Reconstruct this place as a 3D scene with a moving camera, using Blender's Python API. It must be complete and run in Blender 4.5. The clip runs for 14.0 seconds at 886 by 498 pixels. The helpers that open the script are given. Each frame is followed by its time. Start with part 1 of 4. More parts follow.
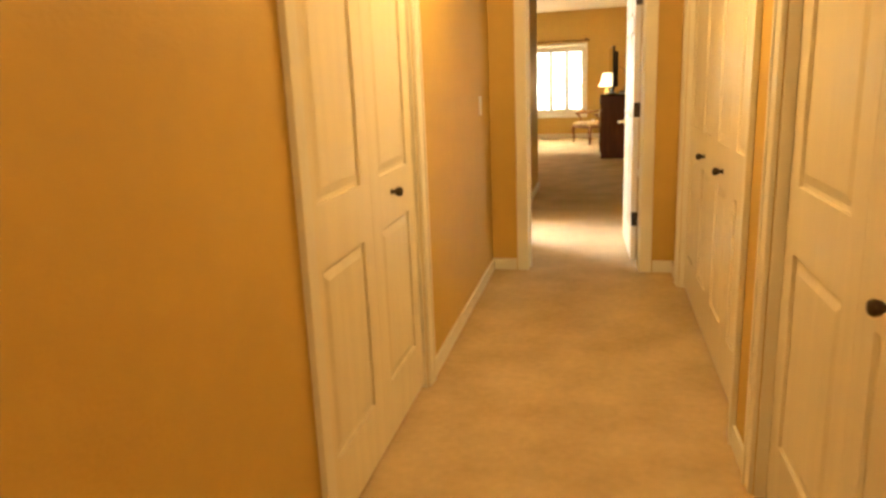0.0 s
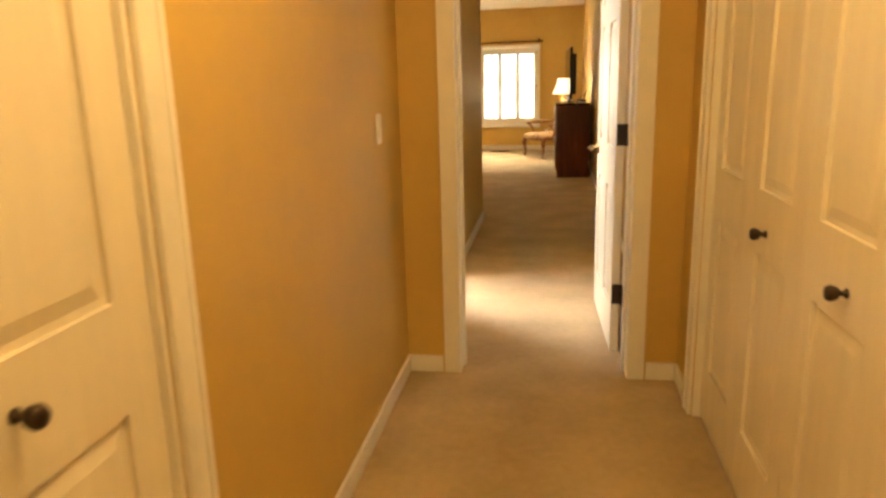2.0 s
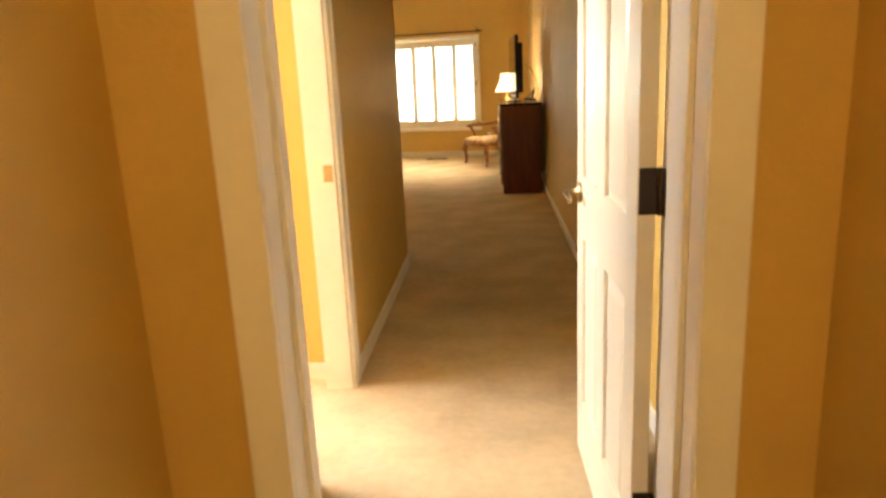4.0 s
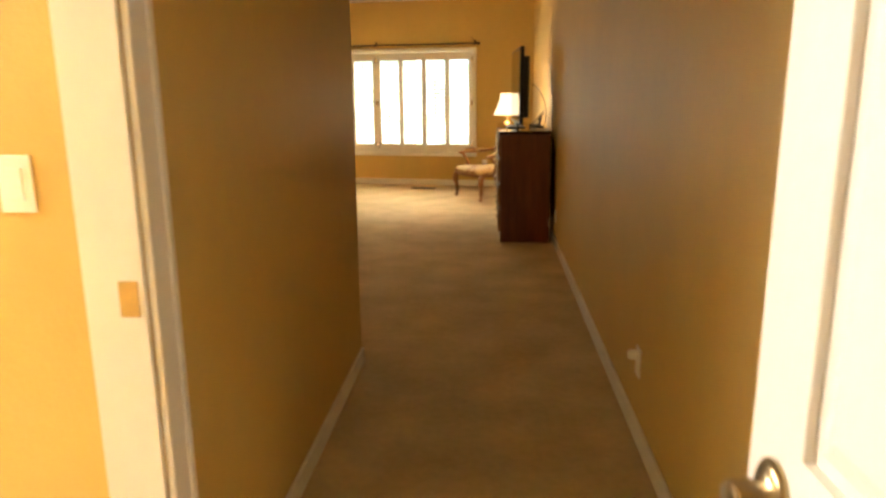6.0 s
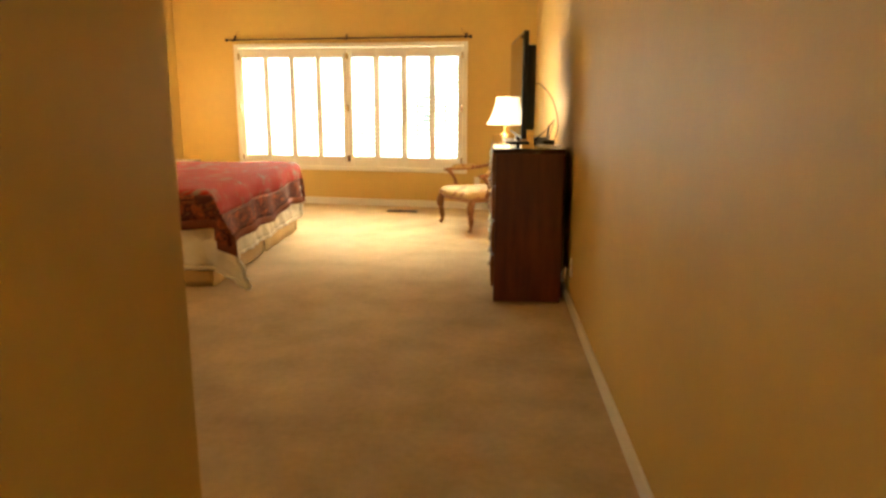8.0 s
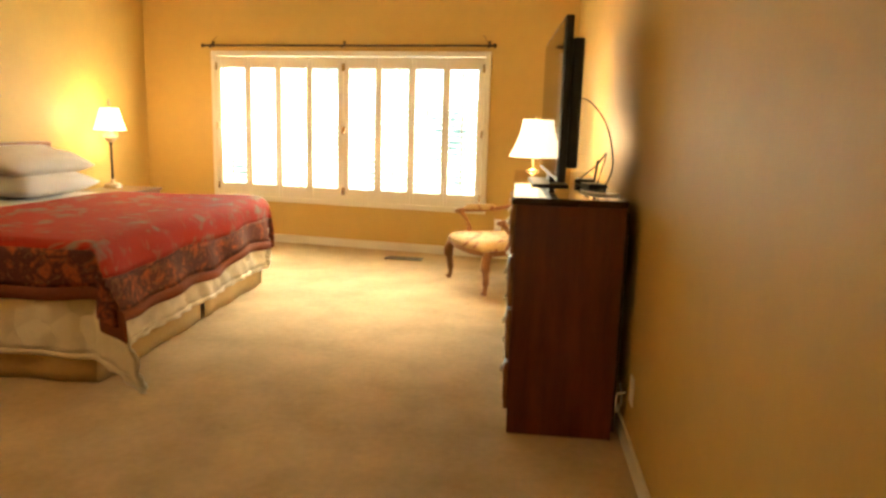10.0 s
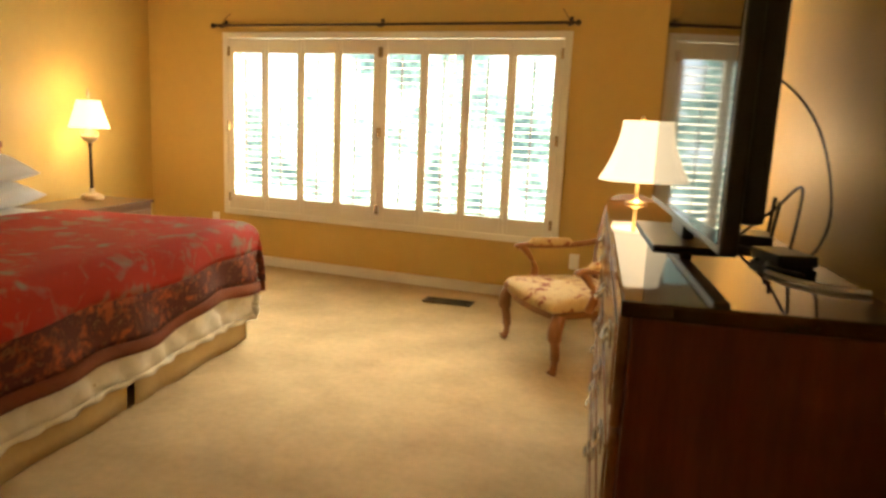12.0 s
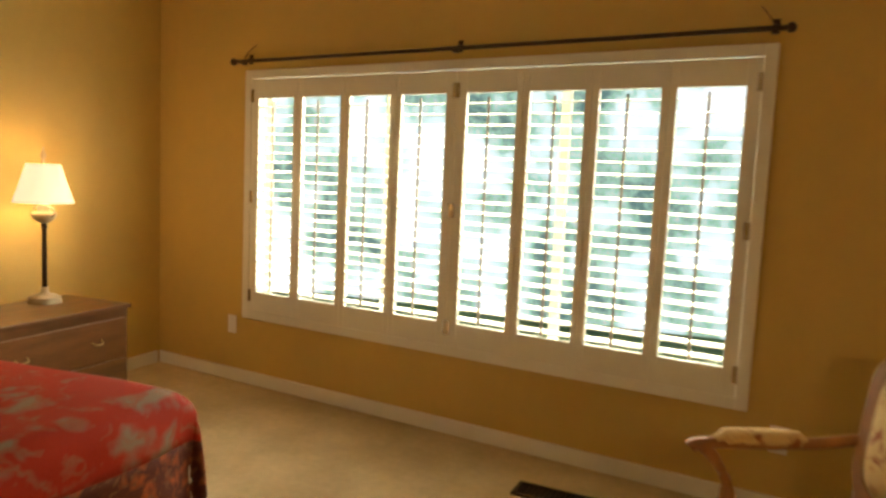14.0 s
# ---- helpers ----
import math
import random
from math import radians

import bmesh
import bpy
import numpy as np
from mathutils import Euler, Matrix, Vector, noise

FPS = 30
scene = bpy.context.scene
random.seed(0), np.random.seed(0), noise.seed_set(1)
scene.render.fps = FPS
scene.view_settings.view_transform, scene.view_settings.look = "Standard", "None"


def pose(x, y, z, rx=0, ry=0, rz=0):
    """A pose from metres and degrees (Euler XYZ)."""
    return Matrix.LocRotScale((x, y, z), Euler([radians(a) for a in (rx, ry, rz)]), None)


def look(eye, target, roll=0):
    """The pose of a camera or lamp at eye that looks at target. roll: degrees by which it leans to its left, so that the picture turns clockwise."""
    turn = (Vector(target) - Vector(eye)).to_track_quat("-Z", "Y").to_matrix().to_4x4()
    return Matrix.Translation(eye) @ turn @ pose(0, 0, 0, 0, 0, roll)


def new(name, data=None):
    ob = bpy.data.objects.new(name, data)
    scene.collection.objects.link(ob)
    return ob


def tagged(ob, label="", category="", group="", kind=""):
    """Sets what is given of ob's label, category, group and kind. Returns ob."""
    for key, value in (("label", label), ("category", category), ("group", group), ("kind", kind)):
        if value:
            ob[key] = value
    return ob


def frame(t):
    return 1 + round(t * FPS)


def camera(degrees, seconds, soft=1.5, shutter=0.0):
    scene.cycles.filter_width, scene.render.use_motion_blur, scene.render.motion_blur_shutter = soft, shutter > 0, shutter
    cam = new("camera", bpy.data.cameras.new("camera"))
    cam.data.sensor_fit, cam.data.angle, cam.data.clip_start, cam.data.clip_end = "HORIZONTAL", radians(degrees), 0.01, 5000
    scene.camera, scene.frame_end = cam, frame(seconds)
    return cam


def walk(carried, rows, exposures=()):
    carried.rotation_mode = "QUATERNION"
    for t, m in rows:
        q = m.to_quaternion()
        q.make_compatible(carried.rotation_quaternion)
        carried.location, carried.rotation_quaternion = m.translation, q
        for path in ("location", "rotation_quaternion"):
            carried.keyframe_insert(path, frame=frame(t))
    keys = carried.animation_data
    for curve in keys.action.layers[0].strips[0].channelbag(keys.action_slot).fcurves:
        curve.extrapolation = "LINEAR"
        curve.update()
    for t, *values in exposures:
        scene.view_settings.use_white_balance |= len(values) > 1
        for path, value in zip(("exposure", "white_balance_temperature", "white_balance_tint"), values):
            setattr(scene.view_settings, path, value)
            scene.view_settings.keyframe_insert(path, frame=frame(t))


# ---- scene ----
cam = camera(65.0, 14.0, soft=2.8, shutter=0.4)
PATH = [
    (0, (0.747, 1.189, 1.345), (0.308, 3.081, 0.872), -2.4),
    (0.5, (0.724, 1.591, 1.347), (0.358, 3.496, 0.859), -1.9),
    (1, (0.726, 2.082, 1.352), (0.383, 3.99, 0.859), -1.7),
    (1.5, (0.698, 2.523, 1.346), (0.372, 4.437, 0.867), -1.9),
    (2, (0.663, 2.938, 1.351), (0.36, 4.858, 0.881), -1.5),
    (2.5, (0.672, 3.441, 1.352), (0.394, 5.366, 0.886), -2.0),
    (2.7, (0.68, 3.636, 1.349), (0.412, 5.563, 0.884), -2.1),
    (4.8, (0.618, 5.442, 1.342), (0.558, 7.379, 0.849), -1.1),
    (5, (0.6, 5.601, 1.342), (0.557, 7.539, 0.851), -0.1),
    (5.5, (0.589, 6.103, 1.333), (0.548, 8.048, 0.868), 1.0),
    (6, (0.649, 6.423, 1.348), (0.516, 8.37, 0.91), -0.4),
    (6.5, (0.695, 6.973, 1.325), (0.494, 8.916, 0.897), -1.1),
    (7, (0.71, 7.328, 1.319), (0.537, 9.27, 0.874), -0.8),
    (7.5, (0.708, 7.766, 1.313), (0.565, 9.712, 0.872), 0.1),
    (8, (0.69, 8.239, 1.32), (0.568, 10.189, 0.898), 0.2),
    (10.5, (0.758, 10.319, 1.287), (0.505, 12.272, 0.937), 2.3),
    (11, (0.763, 10.738, 1.299), (0.446, 12.679, 0.939), 2.5),
    (11.5, (0.728, 11.116, 1.312), (0.359, 13.047, 0.946), 2.2),
    (12, (0.665, 11.535, 1.287), (0.259, 13.462, 0.936), 2.6),
    (12.5, (0.591, 12.015, 1.331), (0.148, 13.935, 0.989), 2.3),
    (13, (0.502, 12.496, 1.346), (0.009, 14.411, 1.042), 2.3),
    (13.5, (0.336, 12.987, 1.38), (-0.214, 14.89, 1.108), 2.6),
    (14, (0.25, 13.51, 1.36), (-0.47, 15.365, 1.164), 2.6),
]
walk(cam, [(t, look(eye, target, roll)) for t, eye, target, roll in PATH],
     exposures=[(0, 0.5), (1.5, 0.25), (2.7, 0.2), (4.8, 0.15), (5.6, 0.0), (6.5, -0.15), (8.0, 0.45), (10.5, 0.4), (11.5, -0.15), (12.5, -0.5), (14.0, -1.15)])

# ---- light ----
world = bpy.data.worlds.new("world")
scene.world = world
world.use_nodes = True
wn = world.node_tree
sky = wn.nodes.new("ShaderNodeTexSky")
sky.sky_type, sky.sun_disc = "NISHITA", False
sky.sun_elevation, sky.sun_rotation = radians(50), radians(160)
wn.links.new(sky.outputs[0], wn.nodes["Background"].inputs[0])
wn.nodes["Background"].inputs[1].default_value = 0.12


def lamp(name, kind, m, power, colour, **more):
    data = bpy.data.lights.new(name, kind)
    data.energy, data.color = power, colour
    if "radius" in more:
        data.shadow_soft_size = more["radius"]
    if "size" in more:
        data.shape, data.size, data.size_y = "RECTANGLE", more["size"][0], more["size"][1]
    ob = new(name, data)
    ob.matrix_world = m
    return ob


WARM = (1.0, 0.62, 0.27)
SUNNY = (1.0, 0.93, 0.80)
lamp("window_daylight", "AREA", look((-1.0, 18.6, 3.7), (-1.2, 14.4, 0.2)), 7500, (1.0, 0.91, 0.63), size=(4.5, 2.0))
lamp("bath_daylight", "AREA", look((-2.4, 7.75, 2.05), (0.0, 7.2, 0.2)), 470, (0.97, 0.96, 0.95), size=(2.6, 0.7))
lamp("hall_ceiling_lamp", "POINT", pose(0.62, 0.4, 2.25), 27, (1.0, 0.64, 0.235), radius=0.14)
lamp("hall_ceiling_lamp", "POINT", pose(0.62, 3.9, 2.25), 36, (1.0, 0.64, 0.235), radius=0.14)
lamp("bedside_bulb", "POINT", pose(-3.12, 16.22, 1.27), 22, WARM, radius=0.05)
lamp("bedside_bulb", "POINT", pose(-3.12, 12.2, 1.27), 22, WARM, radius=0.05)
lamp("dresser_bulb", "POINT", pose(0.838, 14.40, 1.25), 28, WARM, radius=0.05)


# ---- materials ----
def material(name, colour, rough=0.6, metal=0.0, scale=8.0, vary=0.08, bump=0.0, bump_scale=200.0, second=None, stretch=(1, 1, 1), emit=0.0, per_object=0.0, spec=0.5, coat=0.0):
    mat = bpy.data.materials.new(name)
    mat.use_nodes = True
    n, l = mat.node_tree.nodes, mat.node_tree.links
    b = n["Principled BSDF"]
    b.inputs["Roughness"].default_value = rough
    b.inputs["Metallic"].default_value = metal
    b.inputs["Specular IOR Level"].default_value = spec
    b.inputs["Coat Weight"].default_value = coat
    co = n.new("ShaderNodeTexCoord")
    mp = n.new("ShaderNodeMapping")
    mp.inputs["Scale"].default_value = stretch
    l.new(co.outputs["Object"], mp.inputs[0])
    a = n.new("ShaderNodeTexNoise")
    a.inputs["Scale"].default_value, a.inputs["Detail"].default_value = scale, 6
    l.new(mp.outputs[0], a.inputs["Vector"])
    fine = n.new("ShaderNodeTexNoise")
    fine.inputs["Scale"].default_value, fine.inputs["Detail"].default_value = scale * 9, 4
    l.new(mp.outputs[0], fine.inputs["Vector"])
    add = n.new("ShaderNodeMath")
    add.operation = "MULTIPLY_ADD"
    add.inputs[1].default_value = 0.35
    l.new(fine.outputs[0], add.inputs[0])
    l.new(a.outputs[0], add.inputs[2])
    ramp = n.new("ShaderNodeValToRGB")
    c2 = second or tuple(c * (1 - 2 * vary) for c in colour)
    ramp.color_ramp.elements[0].position, ramp.color_ramp.elements[1].position = 0.42, 0.95
    ramp.color_ramp.elements[0].color = (*c2, 1)
    ramp.color_ramp.elements[1].color = (*tuple(min(1, c * (1 + vary)) for c in colour), 1)
    l.new(add.outputs[0], ramp.inputs[0])
    l.new(ramp.outputs[0], b.inputs["Base Color"])
    if emit:
        l.new(ramp.outputs[0], b.inputs["Emission Color"])
        b.inputs["Emission Strength"].default_value = emit
    if bump:
        t = n.new("ShaderNodeTexNoise")
        t.inputs["Scale"].default_value, t.inputs["Detail"].default_value = bump_scale, 3
        l.new(mp.outputs[0], t.inputs["Vector"])
        bp = n.new("ShaderNodeBump")
        bp.inputs["Strength"].default_value, bp.inputs["Distance"].default_value = bump, 0.01
        l.new(t.outputs[0], bp.inputs["Height"])
        l.new(bp.outputs[0], b.inputs["Normal"])
    return mat


WALL = material("golden_tan_paint", (0.58, 0.40, 0.118), 0.52, scale=1.3, vary=0.05, bump=0.15, bump_scale=90, spec=0.38)
CEIL = material("white_ceiling_paint", (0.80, 0.77, 0.70), 0.85, scale=2, vary=0.03, bump=0.3, bump_scale=120)
TRIM = material("white_trim_paint", (0.80, 0.77, 0.70), 0.32, scale=4, vary=0.03)
DOORP = material("cream_door_paint", (0.78, 0.72, 0.60), 0.30, scale=3, vary=0.04, bump=0.08, bump_scale=60, stretch=(1, 6, 0.5))
SHUT = material("white_shutter_paint", (0.80, 0.78, 0.72), 0.35, scale=3, vary=0.03)
CARPET = material("beige_carpet", (0.68, 0.52, 0.31), 0.95, scale=2.8, vary=0.08, second=(0.49, 0.365, 0.215), bump=0.9, bump_scale=260, spec=0.1)
BRONZE = material("dark_bronze", (0.06, 0.042, 0.03), 0.35, 0.8, scale=20)
BRASS = material("antique_brass", (0.45, 0.34, 0.17), 0.28, 0.95, scale=20)
NICKEL = material("worn_nickel", (0.62, 0.58, 0.50), 0.25, 1.0, scale=20)
PLATE = material("white_plastic", (0.82, 0.80, 0.75), 0.35, scale=10, vary=0.02)
WOOD = material("red_brown_mahogany", (0.155, 0.030, 0.009), 0.30, scale=3.5, vary=0.2, second=(0.065, 0.011, 0.004), stretch=(5, 5, 0.6), coat=0.15)
WOODTOP = material("polished_mahogany_top", (0.05, 0.018, 0.008), 0.045, scale=3.5, vary=0.2, second=(0.03, 0.01, 0.005), stretch=(5, 0.6, 5), coat=0.3, spec=0.5)
DRAWER = material("brown_mahogany_front", (0.25, 0.10, 0.036), 0.25, scale=3.5, vary=0.2, second=(0.14, 0.05, 0.017), stretch=(5, 0.7, 5), coat=0.4)
DARK = material("dark_backing", (0.02, 0.014, 0.01), 0.8)
OAK = material("brown_walnut", (0.14, 0.060, 0.022), 0.30, scale=4, vary=0.2, second=(0.075, 0.031, 0.011), stretch=(5, 0.8, 5))
FRUIT = material("fruitwood_frame", (0.27, 0.115, 0.034), 0.35, scale=14, vary=0.15, second=(0.20, 0.085, 0.025))
BLACK = material("black_plastic", (0.010, 0.010, 0.011), 0.35, scale=20)
SCREEN = material("glossy_black_screen", (0.006, 0.006, 0.007), 0.05, scale=2, spec=0.3)
LINEN = material("white_linen", (0.80, 0.79, 0.80), 0.85, scale=5, vary=0.03, bump=0.2, bump_scale=300)
QUILT = material("cream_quilted_cotton", (0.80, 0.76, 0.66), 0.85, scale=6, vary=0.05, bump=0.25, bump_scale=120)
qn, ql = QUILT.node_tree.nodes, QUILT.node_tree.links
qv_tex = qn.new("ShaderNodeTexVoronoi")
qv_tex.inputs["Scale"].default_value = 8.0
qc = qn.new("ShaderNodeTexCoord")
ql.new(qc.outputs["Object"], qv_tex.inputs["Vector"])
qb = qn.new("ShaderNodeBump")
qb.inputs["Strength"].default_value, qb.inputs["Distance"].default_value = 0.8, 0.03
qb.invert = True
ql.new(qv_tex.outputs["Distance"], qb.inputs["Height"])
ql.new(qb.outputs[0], qn["Principled BSDF"].inputs["Normal"])
SKIRT = material("tan_bed_skirt", (0.50, 0.35, 0.15), 0.85, scale=5, vary=0.08, bump=0.2, bump_scale=200)
CERAMIC = material("aged_cream_ceramic", (0.55, 0.46, 0.32), 0.35, scale=14, vary=0.12, second=(0.36, 0.27, 0.16))


def patterned(name, base, spots, dark, scale, amount, rough=0.8, bump=0.25, soft=0.10, warp_by=0.09):
    """Woven cloth: a ground colour, large flower-like blotches and a fine second colour."""
    mat = bpy.data.materials.new(name)
    mat.use_nodes = True
    n, l = mat.node_tree.nodes, mat.node_tree.links
    b = n["Principled BSDF"]
    b.inputs["Roughness"].default_value = rough
    b.inputs["Specular IOR Level"].default_value = 0.25
    co = n.new("ShaderNodeTexCoord")
    warp = n.new("ShaderNodeTexNoise")
    warp.inputs["Scale"].default_value = scale * 1.2
    warp.inputs["Detail"].default_value = 3
    l.new(co.outputs["Object"], warp.inputs["Vector"])
    mix = n.new("ShaderNodeMixRGB")
    mix.blend_type = "LINEAR_LIGHT"
    mix.inputs[0].default_value = warp_by
    l.new(co.outputs["Object"], mix.inputs[1])
    l.new(warp.outputs["Color"], mix.inputs[2])
    v = n.new("ShaderNodeTexVoronoi")
    v.inputs["Scale"].default_value = scale
    l.new(mix.outputs[0], v.inputs["Vector"])
    r = n.new("ShaderNodeValToRGB")
    r.color_ramp.elements[0].position, r.color_ramp.elements[0].color = amount, (*spots, 1)
    r.color_ramp.elements[1].position, r.color_ramp.elements[1].color = amount + soft, (*base, 1)
    l.new(v.outputs["Distance"], r.inputs[0])
    f = n.new("ShaderNodeTexNoise")
    f.inputs["Scale"].default_value, f.inputs["Detail"].default_value = scale * 2.6, 5
    l.new(mix.outputs[0], f.inputs["Vector"])
    fr = n.new("ShaderNodeValToRGB")
    fr.color_ramp.elements[0].position, fr.color_ramp.elements[1].position = 0.56, 0.66
    l.new(f.outputs[0], fr.inputs[0])
    m2 = n.new("ShaderNodeMixRGB")
    l.new(fr.outputs[0], m2.inputs[0])
    l.new(r.outputs[0], m2.inputs[1])
    m2.inputs[2].default_value = (*dark, 1)
    l.new(m2.outputs[0], b.inputs["Base Color"])
    t = n.new("ShaderNodeTexNoise")
    t.inputs["Scale"].default_value = 180
    l.new(co.outputs["Object"], t.inputs["Vector"])
    bp = n.new("ShaderNodeBump")
    bp.inputs["Strength"].default_value, bp.inputs["Distance"].default_value = bump, 0.01
    l.new(t.outputs[0], bp.inputs["Height"])
    l.new(bp.outputs[0], b.inputs["Normal"])
    return mat


RED = patterned("red_floral_weave", (0.37, 0.024, 0.010), (0.25, 0.17, 0.12), (0.31, 0.10, 0.055), 4.2, 0.20, soft=0.24, warp_by=0.34)
BORDER = patterned("dark_border_weave", (0.10, 0.026, 0.018), (0.36, 0.085, 0.028), (0.20, 0.085, 0.045), 9.0, 0.20, soft=0.34, warp_by=0.22)
FRINGE = patterned("rust_fringe", (0.19, 0.050, 0.018), (0.10, 0.025, 0.012), (0.25, 0.09, 0.035), 40, 0.2)
FLORAL = patterned("cream_upholstery_with_rust_flowers", (0.54, 0.39, 0.18), (0.27, 0.10, 0.05), (0.42, 0.25, 0.11), 10.0, 0.27, soft=0.14, warp_by=0.12)


def shade_material(name, glow):
    mat = bpy.data.materials.new(name)
    mat.use_nodes = True
    n, l = mat.node_tree.nodes, mat.node_tree.links
    b = n["Principled BSDF"]
    b.inputs["Base Color"].default_value = (0.85, 0.78, 0.62, 1)
    b.inputs["Roughness"].default_value = 0.9
    b.inputs["Emission Color"].default_value = (1.0, 0.80, 0.50, 1)
    b.inputs["Emission Strength"].default_value = glow
    co = n.new("ShaderNodeTexCoord")
    t = n.new("ShaderNodeTexNoise")
    t.inputs["Scale"].default_value = 150
    l.new(co.outputs["Object"], t.inputs["Vector"])
    bp = n.new("ShaderNodeBump")
    bp.inputs["Strength"].default_value, bp.inputs["Distance"].default_value = 0.2, 0.005
    l.new(t.outputs[0], bp.inputs["Height"])
    l.new(bp.outputs[0], b.inputs["Normal"])
    return mat


SHADE = shade_material("lit_cream_lampshade", 2.2)


def glass_material():
    mat = bpy.data.materials.new("window_glass")
    mat.use_nodes = True
    b = mat.node_tree.nodes["Principled BSDF"]
    b.inputs["Transmission Weight"].default_value = 1.0
    b.inputs["Roughness"].default_value = 0.0
    b.inputs["IOR"].default_value = 1.02
    return mat


GLASS = glass_material()


# Garden and sky shine by emission, with daylight put into their colours.
def garden_material():
    mat = bpy.data.materials.new("glowing_garden")
    mat.use_nodes = True
    n, l = mat.node_tree.nodes, mat.node_tree.links
    co = n.new("ShaderNodeTexCoord")
    a = n.new("ShaderNodeTexNoise")
    a.inputs["Scale"].default_value, a.inputs["Detail"].default_value, a.inputs["Roughness"].default_value = 1.1, 9, 0.68
    l.new(co.outputs["Object"], a.inputs["Vector"])
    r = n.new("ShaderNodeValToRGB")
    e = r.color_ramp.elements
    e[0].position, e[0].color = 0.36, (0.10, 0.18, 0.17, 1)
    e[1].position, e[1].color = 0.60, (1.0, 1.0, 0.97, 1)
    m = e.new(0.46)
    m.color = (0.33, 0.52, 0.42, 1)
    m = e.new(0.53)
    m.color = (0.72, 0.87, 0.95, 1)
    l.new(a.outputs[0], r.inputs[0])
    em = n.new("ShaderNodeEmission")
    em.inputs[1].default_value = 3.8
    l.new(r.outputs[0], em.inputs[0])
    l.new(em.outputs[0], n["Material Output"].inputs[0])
    return mat


GARDEN = garden_material()


# ---- building helpers ----
def put(name, bm, mat, parent=None, label="", smooth=False):
    me = bpy.data.meshes.new(name)
    bmesh.ops.recalc_face_normals(bm, faces=bm.faces)
    bm.to_mesh(me)
    bm.free()
    me.materials.append(mat)
    if smooth:
        for p in me.polygons:
            p.use_smooth = True
    ob = new(name, me)
    if parent:
        ob.parent = parent
    if label:
        ob["label"] = label
    return ob


def part(name, bm, mat, parent, label="", smooth=False):
    return put(name, bm, mat, parent, label, smooth)


def box(bm, x0, x1, y0, y1, z0, z1, bevel=0.0, m=None):
    made = bmesh.ops.create_cube(bm, size=1.0)["verts"]
    bmesh.ops.scale(bm, vec=(x1 - x0, y1 - y0, z1 - z0), verts=made)
    bmesh.ops.translate(bm, vec=((x0 + x1) / 2, (y0 + y1) / 2, (z0 + z1) / 2), verts=made)
    if bevel:
        edges = list({e for v in made for e in v.link_edges})
        out = bmesh.ops.bevel(bm, geom=edges, offset=bevel, segments=2, affect="EDGES", profile=0.6)
        made = list({v for f in out["faces"] for v in f.verts} | {v for v in made if v.is_valid})
    if m:
        bmesh.ops.transform(bm, matrix=m, verts=made)
    return made


def boxes(*rows, bevel=0.0):
    bm = bmesh.new()
    for r in rows:
        box(bm, *r, bevel=bevel)
    return bm


def lathe(bm, profile, n=28, m=None, flute=0.0, count=0):
    rings = []
    for r, z in profile:
        ring = []
        for i in range(n):
            a = 2 * math.pi * i / n
            q = r * (1 + flute * math.cos(count * a)) if count else r
            p = Vector((q * math.cos(a), q * math.sin(a), z))
            ring.append(bm.verts.new(m @ p if m else p))
        rings.append(ring)
    for a, b in zip(rings, rings[1:]):
        for i in range(n):
            bm.faces.new((a[i], a[(i + 1) % n], b[(i + 1) % n], b[i]))
    for ring in (rings[0], rings[-1]):
        bm.faces.new(ring)
    return bm


def tube(bm, pts, radii, n=10):
    """A round bar through points, with a radius at each."""
    rings = []
    pts = [Vector(p) for p in pts]
    for i, p in enumerate(pts):
        d = (pts[min(i + 1, len(pts) - 1)] - pts[max(i - 1, 0)]).normalized()
        side = d.cross(Vector((0.31, 0.22, 0.92)) if abs(d.z) < 0.9 else Vector((1, 0.1, 0))).normalized()
        up = side.cross(d)
        r = radii[i] if isinstance(radii, (list, tuple)) else radii
        rings.append([bm.verts.new(p + r * (math.cos(2 * math.pi * k / n) * side + math.sin(2 * math.pi * k / n) * up)) for k in range(n)])
    for a, b in zip(rings, rings[1:]):
        for k in range(n):
            bm.faces.new((a[k], a[(k + 1) % n], b[(k + 1) % n], b[k]))
    bm.faces.new(rings[0])
    bm.faces.new(rings[-1])
    return bm


def curve(pts, n=8):
    """Smooth points along a Catmull-Rom line."""
    pts = [Vector(p) for p in pts]
    out = []
    for i in range(len(pts) - 1):
        p0, p1, p2, p3 = pts[max(i - 1, 0)], pts[i], pts[i + 1], pts[min(i + 2, len(pts) - 1)]
        for k in range(n):
            t = k / n
            out.append(0.5 * (2 * p1 + (p2 - p0) * t + (2 * p0 - 5 * p1 + 4 * p2 - p3) * t * t + (3 * p1 - p0 - 3 * p2 + p3) * t ** 3))
    return out + [pts[-1]]


def thing(name, m=None):
    ob = new(name)
    ob.empty_display_size = 0.1
    if m:
        ob.matrix_world = m
    return ob


def resize(root, sx, sy, sz):
    """Gives a thing other proportions, with its parts and their pieces."""
    for ob in root.children_recursive:
        ob.data.transform(Matrix.Diagonal((sx, sy, sz, 1)))
    return root


def structure(ob, label, category):
    return tagged(ob, label, category, kind="structure")


